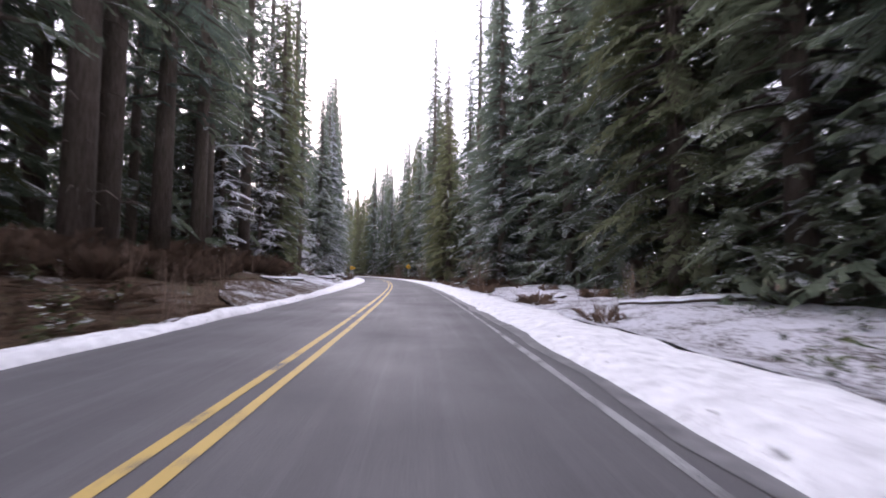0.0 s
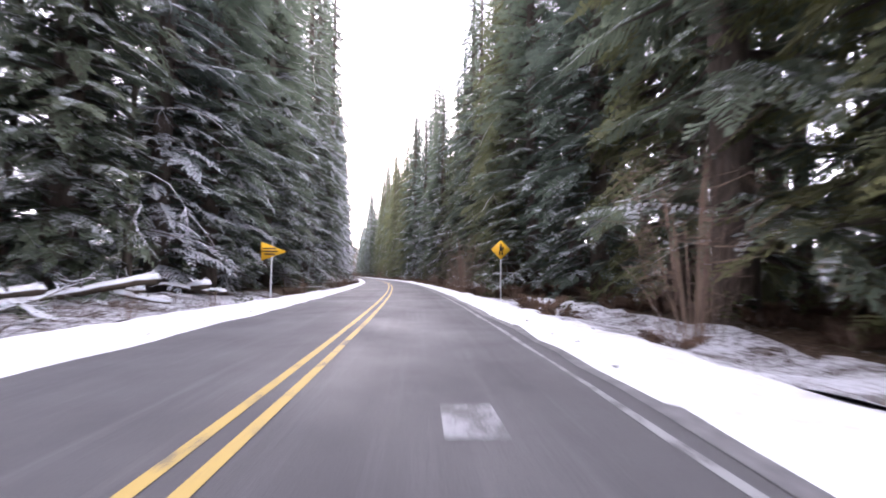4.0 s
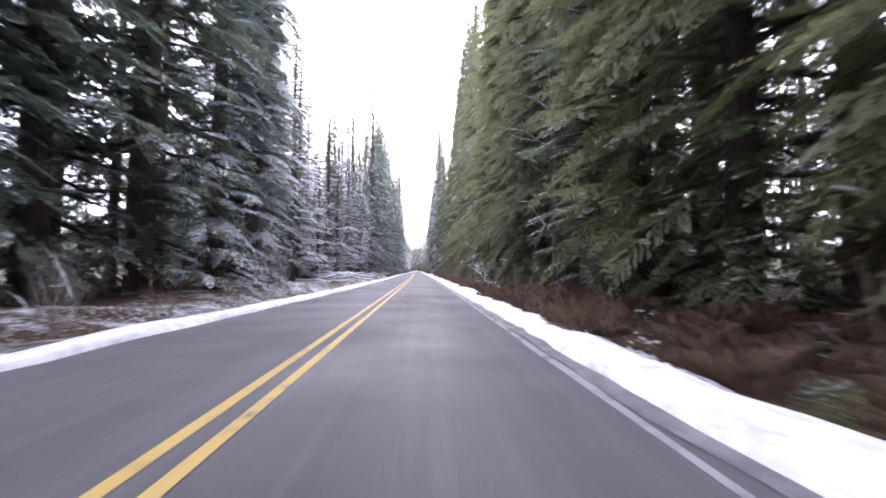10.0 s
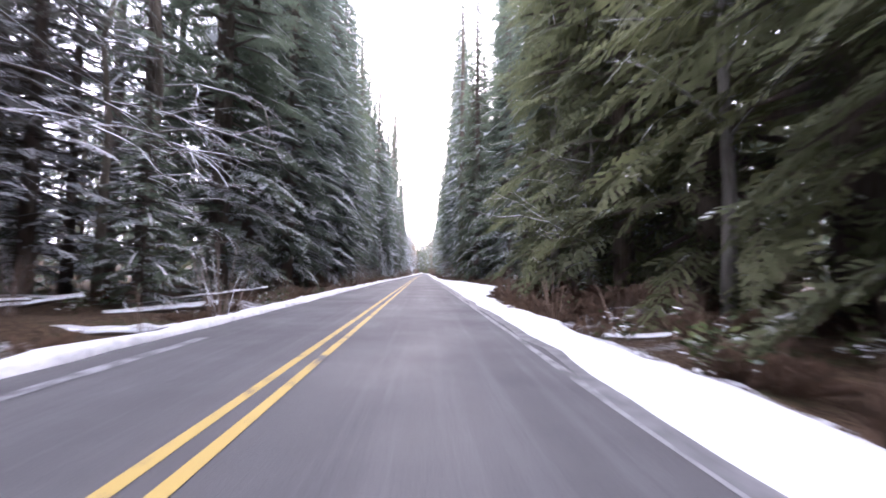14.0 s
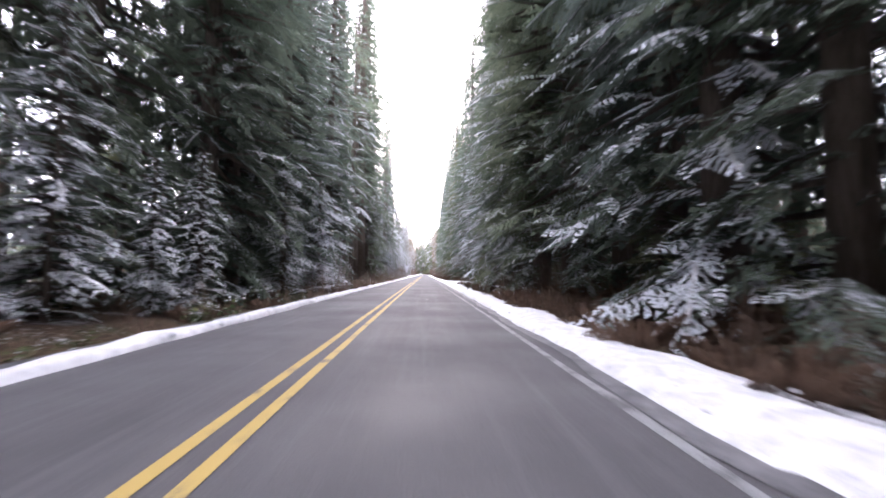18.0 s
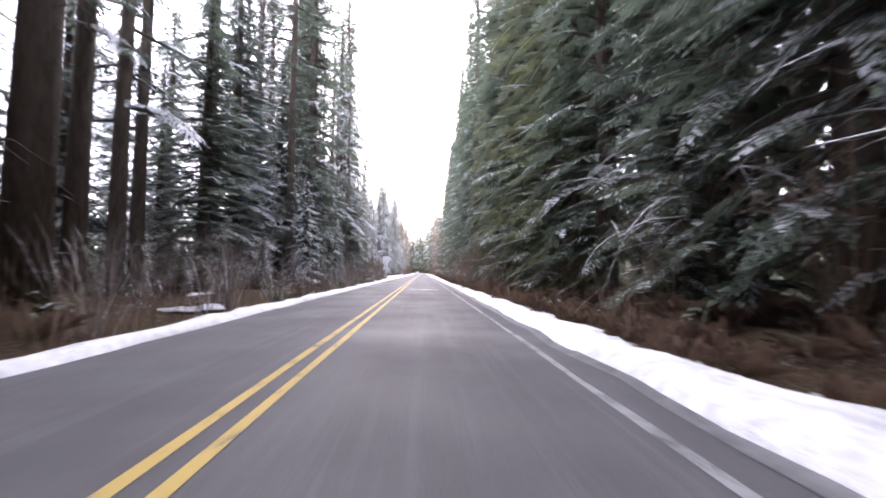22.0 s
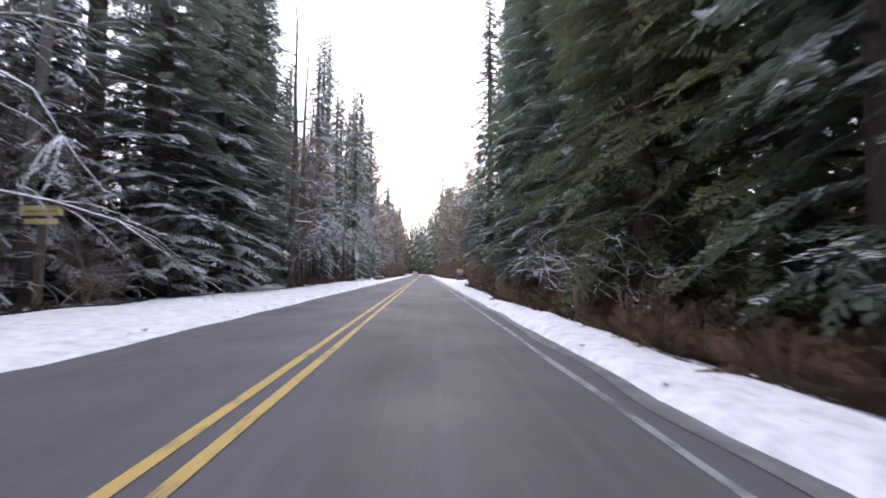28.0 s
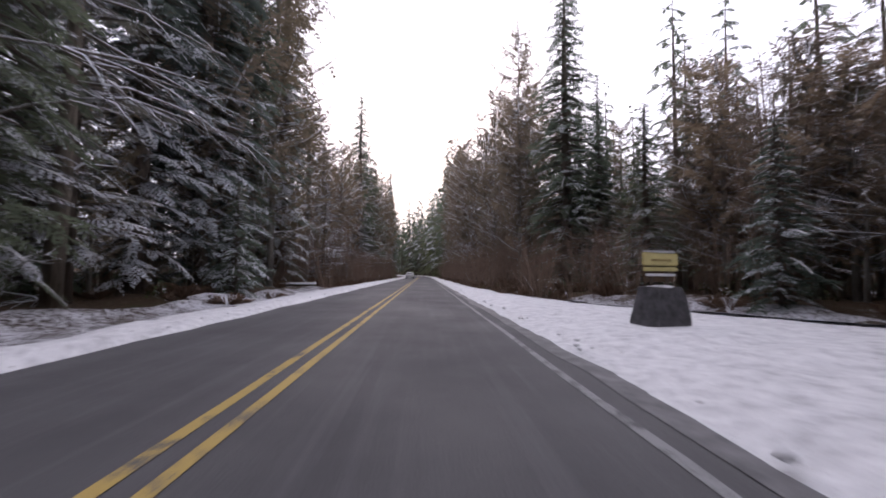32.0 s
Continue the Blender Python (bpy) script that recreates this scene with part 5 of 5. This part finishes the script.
def flat_shape(name, corners, mat, thick=0.006, y=0.0):
    """A plate cut to a shape in the x-z plane."""
    sh = Shape()
    n = len(corners)
    sh.add([(x, y, z) for x, z in corners] + [(x, y + thick, z) for x, z in corners],
           [tuple(range(n)), tuple(range(2 * n - 1, n - 1, -1))] + [(i, i + n, (i + 1) % n + n, (i + 1) % n) for i in range(n)])
    return sh.mesh(name, [mat])


def bar(name, x, z, w, h, mat, y):
    return flat_shape(name, [(x - w / 2, z - h / 2), (x + w / 2, z - h / 2), (x + w / 2, z + h / 2), (x - w / 2, z + h / 2)], mat, 0.003, y)


pennant = tagged(new("road_sign"), "yellow pennant-shaped warning sign on a grey post", "road sign")
part("post", post_mesh("post", POST_GREY, 2.75), pennant)
plate = part("plate", flat_shape("plate", [(-0.5, 1.85), (0.72, 2.32), (-0.5, 2.78)], SIGN_YELLOW, 0.006, -0.04), pennant)
for z, w in ((2.46, 0.62), (2.32, 0.74), (2.18, 0.5)):
    part("lettering", bar("lettering", -0.1, z, w, 0.07, SIGN_BLACK, -0.046), plate)
pennant.matrix_world = stand(88.3, -5.5, 0.0, 4)

diamond = tagged(new("road_sign"), "yellow diamond warning sign on a grey post", "road sign")
part("post", post_mesh("post", POST_GREY, 3.2), diamond)
plate = part("plate", flat_shape("plate", [(0, 2.1), (0.57, 2.67), (0, 3.24), (-0.57, 2.67)], SIGN_YELLOW, 0.006, -0.04), diamond)
for x, z, w, h in ((0.0, 2.95, 0.11, 0.11), (0.0, 2.74, 0.14, 0.26), (-0.07, 2.5, 0.07, 0.26), (0.08, 2.5, 0.07, 0.26), (0.13, 2.76, 0.07, 0.18)):
    part("symbol", bar("symbol", x, z, w, h, SIGN_BLACK, -0.046), plate)
diamond.matrix_world = stand(90.7, 6.5, 0.05, -3)

back_sign = tagged(new("road_sign"), "two pale grey blank sign plates on one post", "road sign")
part("post", post_mesh("post", POST_GREY, 3.7, 0.085), back_sign)
for name, x, w, z, h in (("upper_plate", 0.0, 1.12, 3.2, 1.16), ("lower_plate", 0.04, 0.74, 2.02, 1.14)):
    plate = part(name, box_mesh(name, ALUMINIUM, (w, 0.008, h), 0.003, (x, -0.06, z)), back_sign)
    part("rib", box_mesh("rib", POST_GREY, (0.05, 0.012, h * 0.94), 0.003, (x - 0.1, -0.068, z)), plate)
    for k in (-0.3, 0.3):
        part("bolt", box_mesh("bolt", POST_GREY, (0.035, 0.02, 0.035), 0.004, (x, -0.07, z + k * h)), plate)
back_sign.matrix_world = stand(449.4, -4.75, 0.0, 0)

small_sign = tagged(new("road_sign"), "narrow grey metal sign seen from behind its post", "road sign")
part("post", post_mesh("post", POST_GREY, 2.75, 0.04), small_sign)
part("plate", box_mesh("plate", WHITE_SIGN, (0.29, 0.006, 0.58), 0.002, (0, 0.035, 2.45)), small_sign)
for z in (2.28, 2.62):
    part("bolt", box_mesh("bolt", ALUMINIUM, (0.035, 0.02, 0.035), 0.004, (0, -0.032, z)), small_sign)
small_sign.matrix_world = stand(504.6, -3.85, 0.0, 0)

for s, u in ((516, -5.1),):
    marker = tagged(new("marker_post"), "low grey roadside post with a pale cap in the snow", "marker post")
    part("post", post_mesh("post", POST_GREY, 0.62, 0.12), marker)
    part("cap", box_mesh("cap", WHITE_SIGN, (0.15, 0.15, 0.09), 0.02, (0, 0, 0.64)), marker)
    marker.matrix_world = stand(s, u, 0.05)

wood_sign = tagged(new("wooden_sign"), "yellow painted wooden boards on a weathered post", "sign")
part("post", post_mesh("post", POST_WOOD, 3.05, 0.16), wood_sign)
upper = part("upper_board", box_mesh("upper_board", BOARD_YELLOW, (1.4, 0.06, 0.3), 0.02, (0.1, -0.11, 2.92)), wood_sign)
part("lower_board", box_mesh("lower_board", BOARD_YELLOW, (1.1, 0.06, 0.16), 0.02, (0.1, -0.11, 2.6)), wood_sign)
part("lettering", bar("lettering", 0.1, 2.9, 1.0, 0.05, BOARD_OCHRE, -0.145), upper)
wood_sign.matrix_world = stand(484, -9.8, 0.0, -8)


def plinth_mesh():
    """A tapered block of rough dark stone."""
    bm = bmesh.new()
    bmesh.ops.create_cube(bm, size=1.0)
    bmesh.ops.subdivide_edges(bm, edges=bm.edges[:], cuts=5, use_grid_fill=True)
    for v in bm.verts:
        k = 1.0 - 0.33 * (v.co.z + 0.5)
        v.co = Vector((v.co.x * 1.25 * k, v.co.y * 1.05 * k, (v.co.z + 0.5) * 1.28 - 0.15))
        v.co += Vector((noise.noise(v.co * 3.1), noise.noise(v.co * 3.1 + Vector((9, 0, 0))), 0.5 * noise.noise(v.co * 3.1 + Vector((0, 9, 0))))) * 0.07
    me = bpy.data.meshes.new("plinth")
    bm.to_mesh(me)
    bm.free()
    me.materials.append(STONE)
    return me


entrance = tagged(new("entrance_sign"), "yellow wooden boards on a tapered dark stone plinth", "sign")
part("plinth", plinth_mesh(), entrance, "rough dark grey stone plinth")
cap = bmesh.new()
bmesh.ops.create_uvsphere(cap, u_segments=14, v_segments=8, radius=0.5)
for v in cap.verts:
    v.co = Vector((v.co.x * 0.84, v.co.y * 0.7, v.co.z * 0.12 + 1.12)) + Vector((0, 0, 0.02 * noise.noise(v.co * 6)))
me = bpy.data.meshes.new("snow_cap")
cap.to_mesh(me)
cap.free()
me.materials.append(SNOW)
part("snow_cap", me, entrance, "thin snow on top of the plinth")
for x in (-0.28, 0.28):
    part("post", box_mesh("post", POST_WOOD, (0.09, 0.09, 0.95), 0.01, (x, 0.05, 1.5)), entrance)
for name, w, z, h in (("upper_board", 1.26, 1.86, 0.36), ("middle_board", 1.18, 1.6, 0.11), ("lower_board", 1.02, 1.45, 0.07)):
    board = part(name, box_mesh(name, BOARD_YELLOW if h > 0.08 else WHITE_SIGN, (w, 0.06, h), 0.03 if h > 0.2 else 0.012, (0, -0.03, z)), entrance)
    if h > 0.2:
        part("lettering", bar("lettering", 0.0, z - 0.02, 0.7, 0.06, BOARD_OCHRE, -0.065), board)
part("back_board", box_mesh("back_board", BOARD_BROWN, (1.06, 0.04, 0.72), 0.01, (0, 0.04, 1.62)), entrance)
part("snow_ridge", box_mesh("snow_ridge", SNOW, (1.1, 0.12, 0.07), 0.03, (0, 0, 2.06)), entrance, "snow along the top board")
entrance.matrix_world = stand(532.8, 6.85, 0.0, 18, 0.84)


# ---- the oncoming car far down the road ----
def car_body():
    sh = Shape()
    side = [(-2.2, 0.35), (-2.25, 0.75), (-2.1, 0.95), (-1.3, 1.02), (-0.6, 1.45), (0.9, 1.5), (1.75, 1.05), (2.2, 0.98), (2.25, 0.6), (2.2, 0.35)]
    rings = [(-0.88, 0.96), (-0.9, 1.0), (0.9, 1.0), (0.88, 0.96)]
    n = len(side)
    sh.add([(x * (0.84 if z > 1.1 else 1.0), y * k, z) for x, k in rings for y, z in side],
           [(r * n + i, r * n + (i + 1) % n, (r + 1) * n + (i + 1) % n, (r + 1) * n + i) for r in range(3) for i in range(n)] + [tuple(range(n))[::-1], tuple(range(3 * n, 4 * n))])
    return sh.mesh("body", [CAR_WHITE])


car = tagged(new("car"), "white car coming along the far lane", "car")
part("body", car_body(), car)
part("windscreen", flat_shape("windscreen", [(-0.66, 0.0), (0.66, 0.0), (0.6, 0.5), (-0.6, 0.5)], CAR_GLASS, 0.01), car).matrix_basis = pose(0, -1.27, 1.03, -56)
for x in (-0.62, 0.62):
    part("headlight", box_mesh("headlight", LAMP, (0.34, 0.08, 0.15), 0.03, (x, -2.22, 0.72)), car)
for x in (-0.82, 0.82):
    for y in (-1.4, 1.4):
        sh = Shape()
        sh.tube([(x - 0.1, y, 0.33), (x + 0.1, y, 0.33)], [0.33, 0.33], 18)
        wheel = part("wheel", sh.mesh("tyre", [TYRE]), car)
        sh = Shape()
        sh.tube([(x - 0.105, y, 0.33), (x + 0.105, y, 0.33)], [0.2, 0.2], 14)
        part("rim", sh.mesh("rim", [ALUMINIUM]), wheel)
car.matrix_world = stand(622, -1.75, 0.0, 0)
